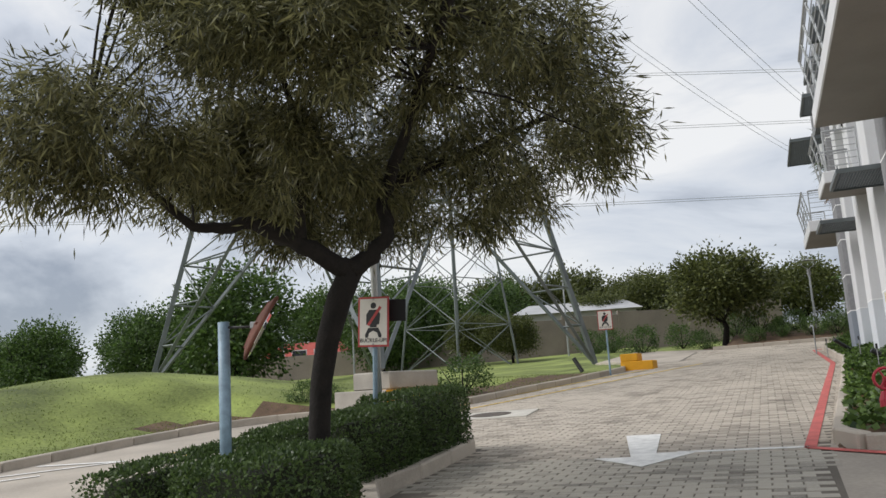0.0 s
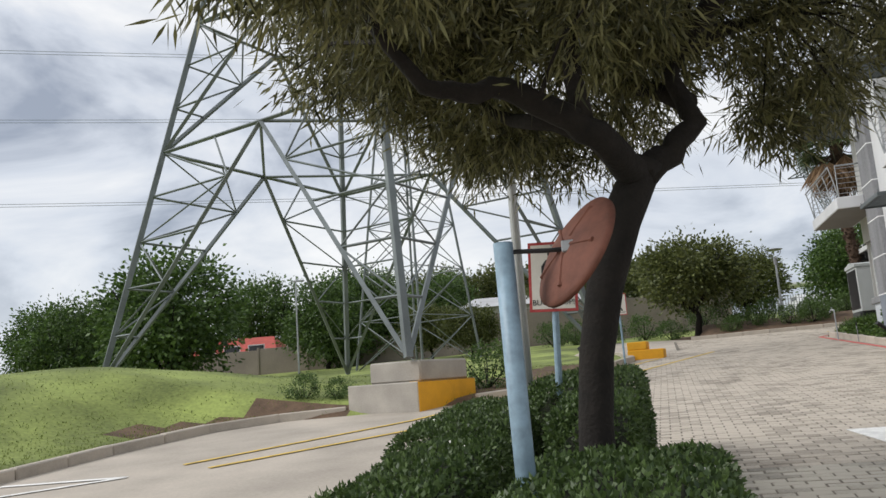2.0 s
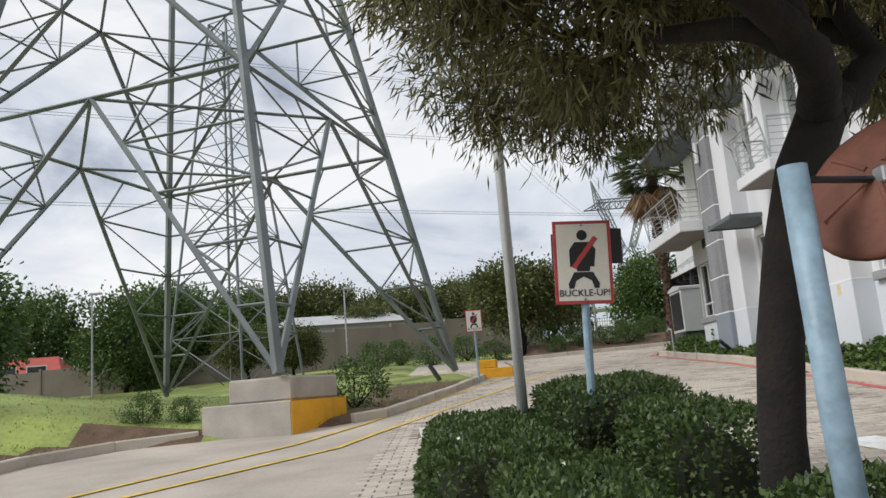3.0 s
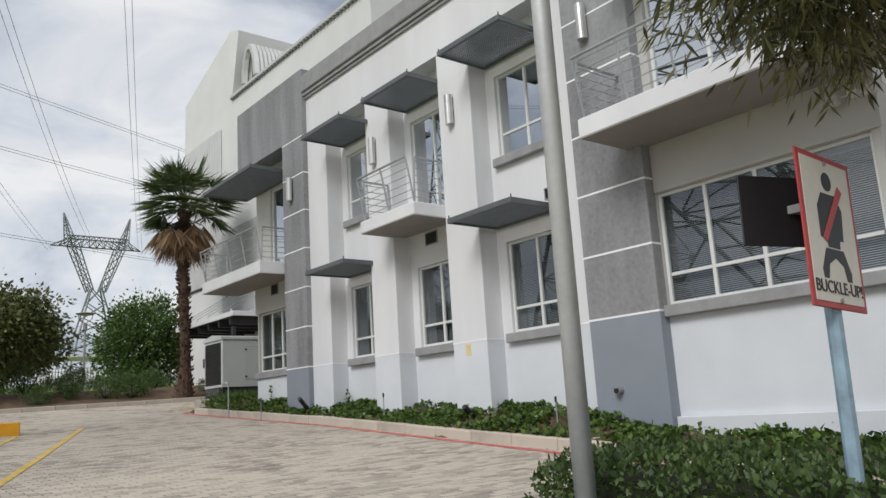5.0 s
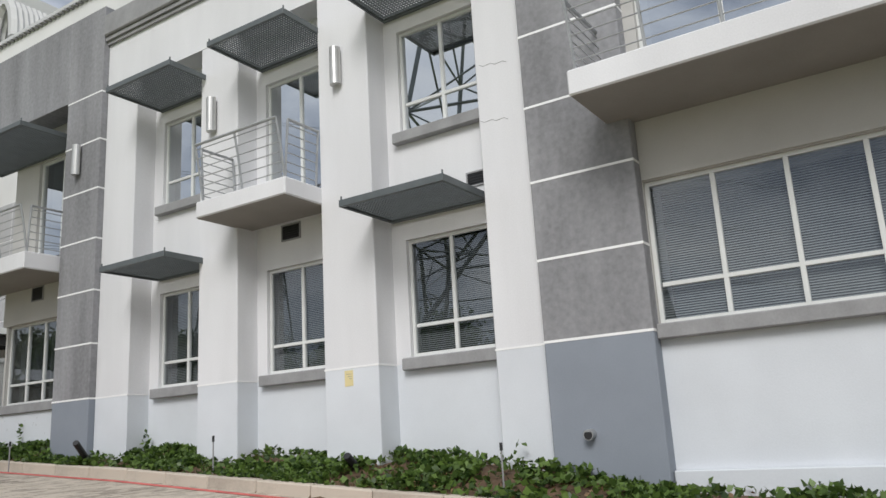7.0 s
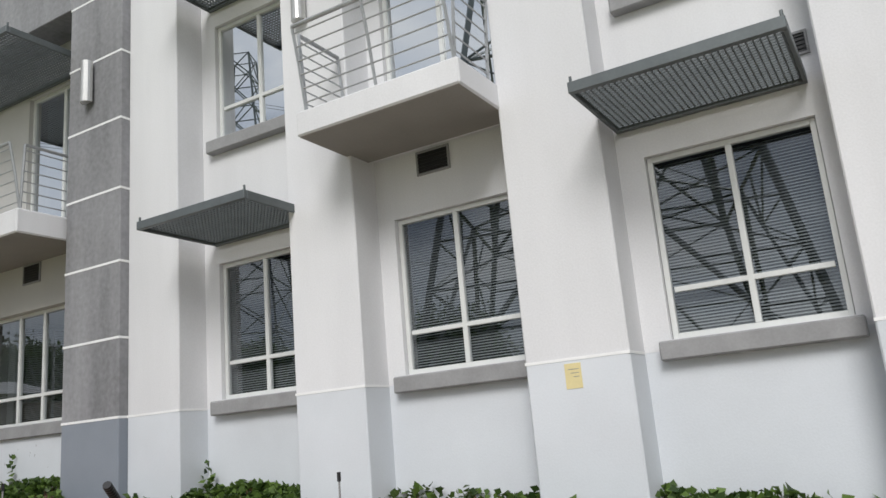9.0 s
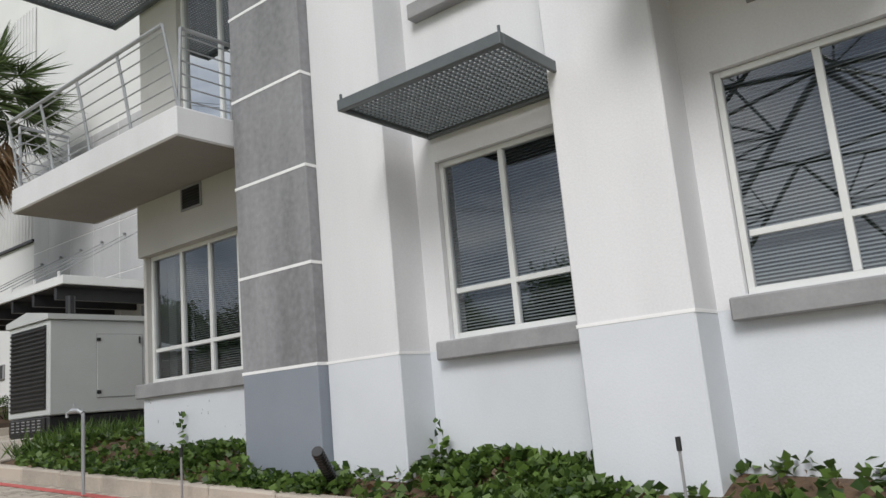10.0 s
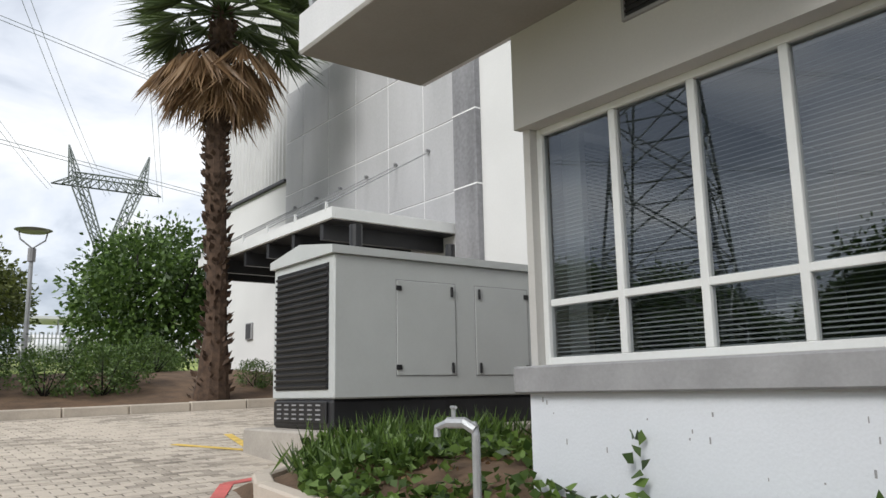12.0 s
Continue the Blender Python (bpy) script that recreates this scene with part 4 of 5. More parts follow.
plant_out(olive, [(-3.9, 24.3, 0.92, 0), (-9, 44, 1.0, 60), (-4.5, 46, 1.1, 130), (0.5, 47, 1.1, 200), (-13, 42, 0.8, 320), (-17, 27, 0.6, 40), (-14.5, 26, 0.55, 140), (-23, 52, 1.3, 170), (-30, 50, 1.3, 210), (-6, 60, 1.4, 250), (-12, 56, 1.3, 190), (-18, 56, 1.4, 10)])
bush = far_tree("shrub", "rounded green shrub on the ground", 1.1, 0.75, M_TREE, trunk=0.05, lumps=45, per=50, leaf=0.07)
plant_out(bush, [(-8.9, 3.6, 1.0, 0), (-12.2, 1.9, 0.5, 30), (-11.6, 2.2, 0.45, 80), (-2.6, 22.6, 0.7, 10), (-1.5, 23.4, 0.8, 60), (-0.3, 23.0, 0.8, 120), (0.6, 22.9, 0.9, 180), (1.3, 23.8, 0.7, 240), (-0.9, 25.2, 0.9, 300), (0.9, 25.5, 0.8, 20), (3.6, 23.2, 0.6, 70),
                  (-8.0, 27, 1.3, 15), (-9.6, 27.5, 1.2, 65), (-10.8, 28.2, 1.3, 115), (-6.3, 30, 1.2, 165), (-3.5, 28, 1.3, 215), (-1.8, 29.5, 0.9, 265), (2.4, 30, 0.8, 315), (4.2, 31, 0.9, 5), (5.8, 30.6, 0.9, 55), (-5.0, 26.5, 1.0, 95), (-2.4, 26, 1.1, 145), (2.6, 26.5, 0.8, 195), (1.0, 33, 0.6, 20), (-1.5, 36, 0.7, 70)])


def palm(x, y, z, h):
    root = thing("palm_tree", "tall fan palm with shaggy trunk and dead brown skirt", "palm")
    n = 22
    bm = tube(bmesh.new(), [(x + 0.06 * math.sin(i * 0.3), y, z - 0.2 + h * i / n) for i in range(n + 1)], [0.34 - 0.16 * min(1, i / 5) + 0.02 * (i % 2) for i in range(n + 1)], 12)
    part("trunk", bm, M_PBARK, root)
    # old leaf bases
    c, d = [], []
    for i in range(900):
        t = rng.uniform() ** 0.8
        a = rng.uniform(0, 6.28)
        r = 0.32 - 0.15 * min(1, t * 4.4)
        c.append((x + 0.06 * math.sin(t * n * 0.3) + r * math.cos(a), y + r * math.sin(a), z + h * t))
        d.append((math.cos(a) * 0.9, math.sin(a) * 0.9, 0.8))
    tagged(part("leaf_base", leaf_mesh("leaf_base", np.array(c), np.array(d), 0.15, 0.09, M_PBARK), None, root), kind="stuff")
    top = np.array((x + 0.06 * math.sin(n * 0.3), y, z + h))

    def frond(dead):
        a = rng.uniform(0, 6.28)
        el = rng.uniform(-1.3, -0.45) if dead else rng.uniform(-0.45, 1.3)
        stalk = rng.uniform(0.8, 1.2) if dead else rng.uniform(0.9, 1.35)
        u = np.array((math.cos(a) * math.cos(el), math.sin(a) * math.cos(el), math.sin(el)))
        hub = top + u * stalk + np.array((0, 0, -0.5 if dead else 0.0))
        side = np.array((-math.sin(a), math.cos(a), 0))
        k = 26
        pos = np.repeat(hub[None], k, 0)
        ang = np.linspace(-1.45, 1.45, k)
        dd = u[None] * np.cos(ang)[:, None] + side[None] * np.sin(ang)[:, None]
        dd[:, 2] -= 0.25 if not dead else 0.9
        m = bmesh.new()
        part("stalk", tube(m, [top + np.array((0, 0, -0.5 if dead else 0)), hub], [0.025, 0.015], 5), M_PALM if not dead else M_PBARK, root)
        return pos, dd
    for dead, count, material, nm in ((False, 60, M_PALM, "green_fronds"), (True, 44, M_DEADP, "dead_fronds")):
        P, D = zip(*[frond(dead) for _ in range(count)])
        tagged(part(nm, leaf_mesh(nm, np.concatenate(P), np.concatenate(D), 1.0, 0.06, material), None, root, "hanging dead brown fronds" if dead else "green fan fronds"), kind="stuff")


palm(2.25, 22.1, 1.1, 7.5)


def grass_tufts():
    pts = []
    while len(pts) < 12000:
        y = rng.uniform(-7, 10)
        k = left_kerb(y)
        x = k - 0.08 - rng.exponential(3.0)
        if x < -26 or (y > 1 and k - x < 2.0 and rng.uniform() < 0.7):
            continue
        pts.append((x, y, land(x, y) - 0.01))
    p = np.array(pts)
    d = rng.normal(size=p.shape) * 0.5
    d[:, 2] = 0.8
    root = thing("grass", "short uneven lawn grass with dry patches", "grass", kind="stuff")
    part("foliage", leaf_mesh("foliage", p, d, 0.05, 0.016, leaf_mat("grass_blade", (0.11, 0.15, 0.03), (0.26, 0.31, 0.08))), None, root)


grass_tufts()


# ---- lattice towers and lines ----
def member(root, a, b, w, name="brace"):
    a, b = Vector(a), Vector(b)
    bm = bmesh.new()
    tube(bm, [a, b], w, 4)
    return part(name, bm, M_PYLON, root)


def big_tower():
    root = thing("lattice_pylon", "large grey galvanised lattice transmission pylon standing on the lawn", "pylon")
    cx, cy, a0 = -12.7, 6.8, radians(-62.6)
    prof = [(0.42, 6.45), (6.2, 4.95), (9.75, 4.03), (12.7, 3.3), (15.2, 2.7), (17.4, 2.2), (19.3, 1.85), (21.2, 1.6), (23.2, 1.45), (25.2, 1.3)]

    def corner(i, z):
        for (z0, r0), (z1, r1) in zip(prof, prof[1:]):
            if z <= z1 + 1e-6:
                r = r0 + (r1 - r0) * (z - z0) / (z1 - z0)
                break
        a = a0 + i * math.pi / 2
        return Vector((cx + r * math.cos(a), cy + r * math.sin(a), z))
    for i in range(4):
        zs = [p[0] for p in prof]
        for z0, z1 in zip(zs, zs[1:]):
            member(root, corner(i, z0), corner(i, z1), 0.095 if z0 < 10 else 0.075, "leg")
    for i in range(4):
        j = (i + 1) % 4
        for k, ((z0, _), (z1, _)) in enumerate(zip(prof, prof[1:])):
            A, B, C, D = corner(i, z0), corner(j, z0), corner(i, z1), corner(j, z1)
            mid = (C + D) / 2
            member(root, C, D, 0.052 if k < 2 else 0.04, "horizontal")
            if k < 2:
                member(root, A, mid, 0.062, "brace")
                member(root, B, mid, 0.062, "brace")
                n = 5 if k == 0 else 3
                for P, Q in ((A, C), (B, D)):
                    prev = None
                    for s in range(1, n):
                        u = s / n
                        e, g = P.lerp(Q, u), P.lerp(mid, u)
                        member(root, e, g, 0.03, "strut")
                        if prev is not None:
                            member(root, prev[1] if s % 2 else prev[0], e if s % 2 else g, 0.025, "strut")
                        prev = (e, g)
                    member(root, prev[1], Q, 0.025, "strut")
                    h = P.lerp(mid, (n - 1) / n)
                    member(root, h, Q.lerp(mid, 0.55), 0.028, "strut")
            else:
                member(root, A, D, 0.036, "brace")
                member(root, B, C, 0.036, "brace")
        # plan bracing at the first level
        member(root, (corner(i, 6.2) + corner(j, 6.2)) / 2, (corner(j, 6.2) + corner((j + 1) % 4, 6.2)) / 2, 0.038, "plan_brace")
        member(root, (corner(i, 9.75) + corner(j, 9.75)) / 2, (corner(j, 9.75) + corner((j + 1) % 4, 9.75)) / 2, 0.034, "plan_brace")
    for s in (-1, 1):
        tip = Vector((cx + 8.5 * s, cy - 1.5 * s, 24.6))
        for i in range(4):
            member(root, corner(i, 25.2 if i % 2 else 23.2), tip, 0.06, "cross_arm")


big_tower()


def small_tower(x, y, half, h, top, label, turn=20):
    root = thing("lattice_mast", label, "pylon")
    z0 = land(x, y) - 0.2

    def c(i, u):
        r = half + (top - half) * u
        a = radians(turn) + i * math.pi / 2
        return Vector((x + 1.41 * r * math.cos(a), y + 1.41 * r * math.sin(a), z0 + h * u))
    n = 9
    us = [1 - (1 - i / n) ** 1.25 for i in range(n + 1)]
    for i in range(4):
        member(root, c(i, 0), c(i, 1), 0.06, "leg")
        for u, v in zip(us, us[1:]):
            j = (i + 1) % 4
            member(root, c(i, u), c(j, v), 0.028)
            member(root, c(j, u), c(i, v), 0.028)
            member(root, c(i, v), c(j, v), 0.026, "horizontal")


small_tower(-16.5, 23.3, 2.1, 17, 0.5, "slim pale lattice mast behind the lawn")


def delta_pylon(x, y, z):
    root = thing("lattice_pylon", "distant grey delta-shaped transmission pylon above the trees", "pylon")

    def lat(a0, a1, b0, b1, n, w=0.09):
        a0, a1, b0, b1 = map(Vector, (a0, a1, b0, b1))
        member(root, a0, a1, w, "chord")
        member(root, b0, b1, w, "chord")
        for i in range(n):
            member(root, a0.lerp(a1, i / n), b0.lerp(b1, (i + 1) / n), w * 0.6)
            member(root, b0.lerp(b1, i / n), a0.lerp(a1, (i + 1) / n), w * 0.6)
    for dy in (-0.8, 0.8):
        lat((x - 3, y + dy * 2.2, z), (x - 0.5, y + dy * 0.4, z + 9.6), (x + 3, y + dy * 2.2, z), (x + 0.5, y + dy * 0.4, z + 9.6), 6)
        for s in (-1, 1):
            lat((x + s * 0.3, y + dy * 0.4, z + 9.4), (x + s * 2.0, y + dy, z + 14.2), (x + s * 0.9, y + dy * 0.4, z + 9.2), (x + s * 2.8, y + dy, z + 14.2), 5, 0.07)
            lat((x + s * 2.2, y + dy, z + 14.2), (x + s * 3.3, y, z + 17.4), (x + s * 3.0, y + dy, z + 14.2), (x + s * 3.35, y, z + 17.4), 4, 0.06)
        lat((x - 4.5, y, z + 13.9), (x + 4.5, y, z + 13.9), (x - 2.9, y + dy, z + 14.9), (x + 2.9, y + dy, z + 14.9), 12, 0.07)


delta_pylon(13.8, 78, 4.9)


def wires(a, b, sag, gap=0.3, r=0.012):
    root = thing("power_line", "pair of thin dark overhead conductors", "power line", "overhead lines")
    a, b = Vector(a), Vector(b)
    for s in (-gap / 2, gap / 2):
        pts = []
        for i in range(29):
            u = i / 28
            p = a.lerp(b, u)
            p.z -= 4 * sag * u * (1 - u)
            p.x += s
            p.z += s * 0.4
            pts.append(p)
        part("conductor", tube(bmesh.new(), pts, r, 5), M_PYLON, root)


for dx, x0 in ((9.3, -18.5), (13.8, -12.7), (18.3, -6.0)):
    wires((dx, 78, 18.3), (x0, 5, 24.6), 2.2, 0.35, 0.014)
    wires((x0, 5, 24.6), (x0 - 22, -80, 22), 3.0, 0.35, 0.014)
for zl, zr in ((22, 20), (17.2, 17), (12.2, 12)):
    wires((-78, 6, zl + 0.5), (45, 62, zr), 1.2, 0.3, 0.014)

# ---- warehouse behind ----
WX = 4.8
structure("wall_warehouse", bx(WX, 26, 12.3, 28.9, 0.0, 14.0), M_WARE, "tall white plastered warehouse wall")
bm = bmesh.new()
o = [(23.4, 13.9), (28.9, 13.9), (28.9, 15.6), (23.4, 17.3), (22.6, 17.0)]
lo = [bm.verts.new((WX + 0.01, y, z)) for y, z in o]
hi = [bm.verts.new((20, y, z)) for y, z in o]
bm.faces.new(lo)
bm.faces.new(hi[::-1])
for i in range(5):
    bm.faces.new((lo[i], lo[(i + 1) % 5], hi[(i + 1) % 5], hi[i]))
structure("wall_warehouse_top", bm, M_WARE, "raised white end of the warehouse roof")
root = thing("roof_edge", "profiled metal roof edge of the warehouse", "roof", kind="structure")
part("flashing", bx(WX - 0.12, WX + 0.3, 12.3, 23.3, 14.0, 14.12), M_CLAD, root)
for i in range(46):
    part("rib", bx(WX - 0.14, WX + 0.2, 12.35 + 0.24 * i, 12.43 + 0.24 * i, 13.93, 14.0), M_SILL, root)
root = thing("roof_vent", "curved ribbed metal ridge vent on the warehouse roof", "roof vent", kind="structure")
for i in range(14):
    pts = []
    for q in range(9):
        a = math.pi * q / 8
        pts.append((WX + 0.4 + 0.2 * i, 22.2 + 0.6 * math.cos(a), 14.6 + 1.5 * math.sin(a)))
    part("rib", tube(bmesh.new(), pts, 0.19, 6), M_CLAD, root)
panel_ys, panel_zs = [18.0, 18.93, 20.06, 21.25, 22.38, 23.55, 24.4], [0.9, 3.2, 4.47, 5.72, 6.97, 8.2]
root = thing("wall_panels", "grey warehouse wall panels divided by white joints", "wall panel", kind="structure")
for y0, y1 in zip(panel_ys, panel_ys[1:]):
    for z0, z1 in zip(panel_zs, panel_zs[1:]):
        if z0 > 3:
            part("panel", bx(WX - 0.05, WX, y0 + 0.012, y1 - 0.012, z0 + 0.012, z1 - 0.012, 0.004), M_PANEL, root)
part("backing", bx(WX - 0.04, WX - 0.002, 18.0, 24.4, 3.2, 8.2), M_LINE, root, "white joint backing")
part("pilaster", bx(WX - 0.12, WX, 17.4, 17.99, 0.4, 8.2, 0.01), M_GREY, root, "dark grey pilaster")
for z in panel_zs[2:]:
    part("joint", bx(WX - 0.124, WX, 17.396, 17.994, z - 0.012, z + 0.012), M_LINE, root)
bm = bmesh.new()
prof = []
for i in range(24):
    y = 24.45 + 0.19 * i
    prof += [(y, 0.0), (y + 0.06, 0.0), (y + 0.09, 0.045), (y + 0.15, 0.045), (y + 0.18, 0.0)]
lo = [bm.verts.new((WX - 0.02 - d, y, 6.16)) for y, d in prof]
hi = [bm.verts.new((WX - 0.02 - d, y, 13.0)) for y, d in prof]
for i in range(len(lo) - 1):
    bm.faces.new((lo[i], lo[i + 1], hi[i + 1], hi[i]))
structure("wall_cladding", bm, M_CLAD, "profiled pale steel cladding on the warehouse", "cladding")
structure("cladding_trim", bx(WX - 0.09, WX, 24.42, 28.9, 6.09, 6.155), M_BLACK, "dark drip trim under the cladding", "trim")
root = thing("wall_box", "small dark meter box on the warehouse wall", "meter box")
part("body", bx(WX - 0.06, WX, 26.15, 26.5, 2.55, 2.96, 0.01), M_SILL, root)
part("door", bx(WX - 0.068, WX - 0.06, 26.18, 26.47, 2.58, 2.93), M_DARK, root)
root = thing("loading_canopy", "white edged flat canopy with dark underside", "canopy")
part("deck", bx(2.5, WX, 18.1, 23.45, 3.74, 3.86), M_BLACK, root, "dark canopy deck")
part("fascia", bx(2.44, 2.5, 18.04, 23.5, 3.76, 3.93, 0.004), M_ALU, root, "white fascia")
part("fascia", bx(2.5, WX - 0.05, 18.04, 18.1, 3.76, 3.93, 0.004), M_ALU, root, "white fascia")
for i in range(6):
    part("rib", bx(2.5, WX - 0.02, 18.4 + 0.95 * i, 18.5 + 0.95 * i, 3.5, 3.74), M_BLACK, root, "dark steel beam")
for i in range(6):
    y = 18.2 + 1.02 * i
    part("post", bx(2.43, 2.47, y, y + 0.03, 3.9, 4.03), M_ALU, root)
    part("stay", bar([(2.46, y, 4.0), (WX - 0.03, y + 0.55, 5.35)], 0.01, 5), M_STEEL, root)
    part("eye", bar([(WX - 0.12, y + 0.55, 5.35), (WX, y + 0.55, 5.35)], 0.03, 6), M_SILL, root)


# ---- generator ----
def generator():
    x0, x1, y0, y1 = 0.66, 4.5, 14.76, 16.1
    root = thing("diesel_generator", "light grey enclosed diesel generator on a black skid", "generator")
    part("enclosure", bx(x0, x1, y0, y1, 1.18, 2.58, 0.015), M_GEN, root)
    bm = bmesh.new()
    ym = (y0 + y1) / 2
    o = [(y0 - 0.03, 2.581), (y1 + 0.03, 2.581), (y1 + 0.03, 2.66), (ym, 2.76), (y0 - 0.03, 2.66)]
    lo = [bm.verts.new((x0 - 0.04, y, z)) for y, z in o]
    hi = [bm.verts.new((x1, y, z)) for y, z in o]
    bm.faces.new(lo)
    bm.faces.new(hi[::-1])
    for i in range(5):
        bm.faces.new((lo[i], lo[(i + 1) % 5], hi[(i + 1) % 5], hi[i]))
    part("lid", bm, M_GEN, root)
    part("skid", bx(x0 - 0.005, x1, y0 + 0.03, y1 - 0.03, 0.885, 1.178, 0.03), M_BLACK, root, "black fuel-tank skid")
    lv = part("louvre", bx(x0 - 0.012, x0, y0 + 0.1, y1 - 0.1, 1.27, 2.5), M_BLACK, root, "black slatted air intake")
    for i in range(19):
        z = 1.3 + 0.0635 * i
        part("slat", bx(-0.03, 0.0, y0 + 0.1, y1 - 0.1, -0.022, 0.004, 0.004, pose(x0 - 0.008, 0, z + 0.02, 0, -25, 0)), M_BLACK, lv)
    part("vent_grid", bx(x0 - 0.03, x0 - 0.008, y0 + 0.1, y1 - 0.1, 0.95, 1.16, 0.01), M_BLACK, root, "black perforated lower vent")
    for i in range(6):
        for j in range(4):
            part("rivet", bx(x0 - 0.038, x0 - 0.03, y0 + 0.2 + 0.17 * i, y0 + 0.29 + 0.17 * i, 0.98 + 0.045 * j, 0.995 + 0.045 * j), M_SILL, root)
    for a, b in ((1.38, 2.13), (2.41, 3.18)):
        d = part("door", bx(a, b, y0 - 0.008, y0 - 0.0005, 1.4, 2.36, 0.003), M_GEN, root)
        part("gap", bx(a - 0.01, b + 0.01, y0 - 0.003, y0 - 0.0002, 1.39, 2.37), M_SILL, d)
        hx, kx = (a + 0.02, b - 0.05) if a < 2 else (b - 0.02, a + 0.05)
        for z in (1.48, 2.28):
            part("hinge", bx(hx - 0.035, hx + 0.035, y0 - 0.02, y0 - 0.008, z - 0.025, z + 0.025, 0.004), M_BLACK, d)
            part("latch", bx(kx - 0.015, kx + 0.015, y0 - 0.03, y0 - 0.008, z - 0.06, z + 0.05, 0.006), M_BLACK, d)
    part("side_vent", bx(3.24, 3.9, y0 - 0.006, y0, 1.4, 2.36), M_BLACK, root, "black side air outlet")
    part("exhaust", bar([(1.3, ym, 2.7), (1.3, ym, 3.05)], 0.07, 12), M_BLACK, root)
    part("exhaust", bar([(2.6, ym, 2.7), (2.6, ym, 2.95)], 0.06, 12), M_BLACK, root)
    structure("generator_plinth", bx(0.42, 4.6, 14.55, 16.3, 0.2, 0.885, 0.02), M_CONC, "stained concrete plinth under the generator", "plinth")


generator()
root = thing("standpipe", "galvanised garden standpipe with a brass tap", "tap")
part("riser", bar([(-0.9, 10.74, 0.3), (-0.9, 10.74, 1.05), (-0.9, 10.76, 1.1)], 0.018, 8), M_STEEL, root)
part("elbow", bar([(-0.9, 10.74, 1.07), (-0.92, 10.79, 1.1), (-0.95, 10.87, 1.1)], 0.024, 8), M_STEEL, root)
part("spout", bar([(-0.95, 10.87, 1.1), (-0.97, 10.92, 1.08), (-0.97, 10.92, 1.04)], 0.016, 8), M_STEEL, root)
part("tap_handle", bar([(-0.96, 10.8, 1.165), (-0.92, 10.88, 1.165)], 0.008, 6), M_STEEL, root)
part("spindle", bar([(-0.94, 10.84, 1.1), (-0.94, 10.84, 1.17)], 0.01, 6), M_STEEL, root)


def corrugated(p, q, r):
    root = thing("corrugated_pipe", "black corrugated drain hose poking out of the ivy", "pipe", "drain hoses")
    p, q = Vector(p), Vector(q)
    n = 24
    part("hose", tube(bmesh.new(), [p.lerp(q, i / n) for i in range(n + 1)], [r * (1 if i % 2 else 0.86) for i in range(n + 1)], 12), M_BLACK, root)


corrugated((-0.25, 7.95, 0.3), (-0.62, 7.72, 0.58), 0.05)
corrugated((-0.1, 2.6, 0.0), (-0.4, 2.55, 0.2), 0.05)
for x, y, h in ((-0.35, 4.95, 0.5), (-0.7, 9.4, 0.55), (-0.55, 0.35, 0.45)):
    root = thing("sprinkler", "thin garden sprinkler riser in the ivy", "sprinkler", "sprinklers")
    z = land(x, y)
    part("riser", bar([(x, y, z - 0.05), (x, y, z + h - 0.08)], 0.01, 6), M_SILL, root)
    part("head", bar([(x, y, z + h - 0.08), (x, y, z + h)], 0.017, 8), M_BLACK, root)
root = thing("floodlight", "small twin security floodlight under the balcony", "lamp")
part("mount", bx(-0.1, 0.02, -4.1, -4.0, 3.28, 3.34, 0.005), M_ALU, root)
for y in (-3.85, -4.25):
    part("lamp_head", bx(-0.2, -0.06, y - 0.07, y + 0.07, 3.22, 3.34, 0.02), M_BEIGE, root)
    part("arm", bar([(-0.08, y, 3.31), (-0.04, -4.05, 3.31)], 0.01, 6), M_ALU, root)


# ---- signs and posts on the island ----
def text_mesh(body, size):
    cu = bpy.data.curves.new("lettering", "FONT")
    cu.body, cu.size, cu.align_x, cu.align_y, cu.extrude = body, size, "CENTER", "CENTER", 0.0012
    ob = bpy.data.objects.new("lettering", cu)
    scene.collection.objects.link(ob)
    bpy.context.view_layer.update()
    me = bpy.data.meshes.new_from_object(ob.evaluated_get(bpy.context.evaluated_depsgraph_get()))
    bpy.data.objects.remove(ob)
    me.materials.clear()
    return me


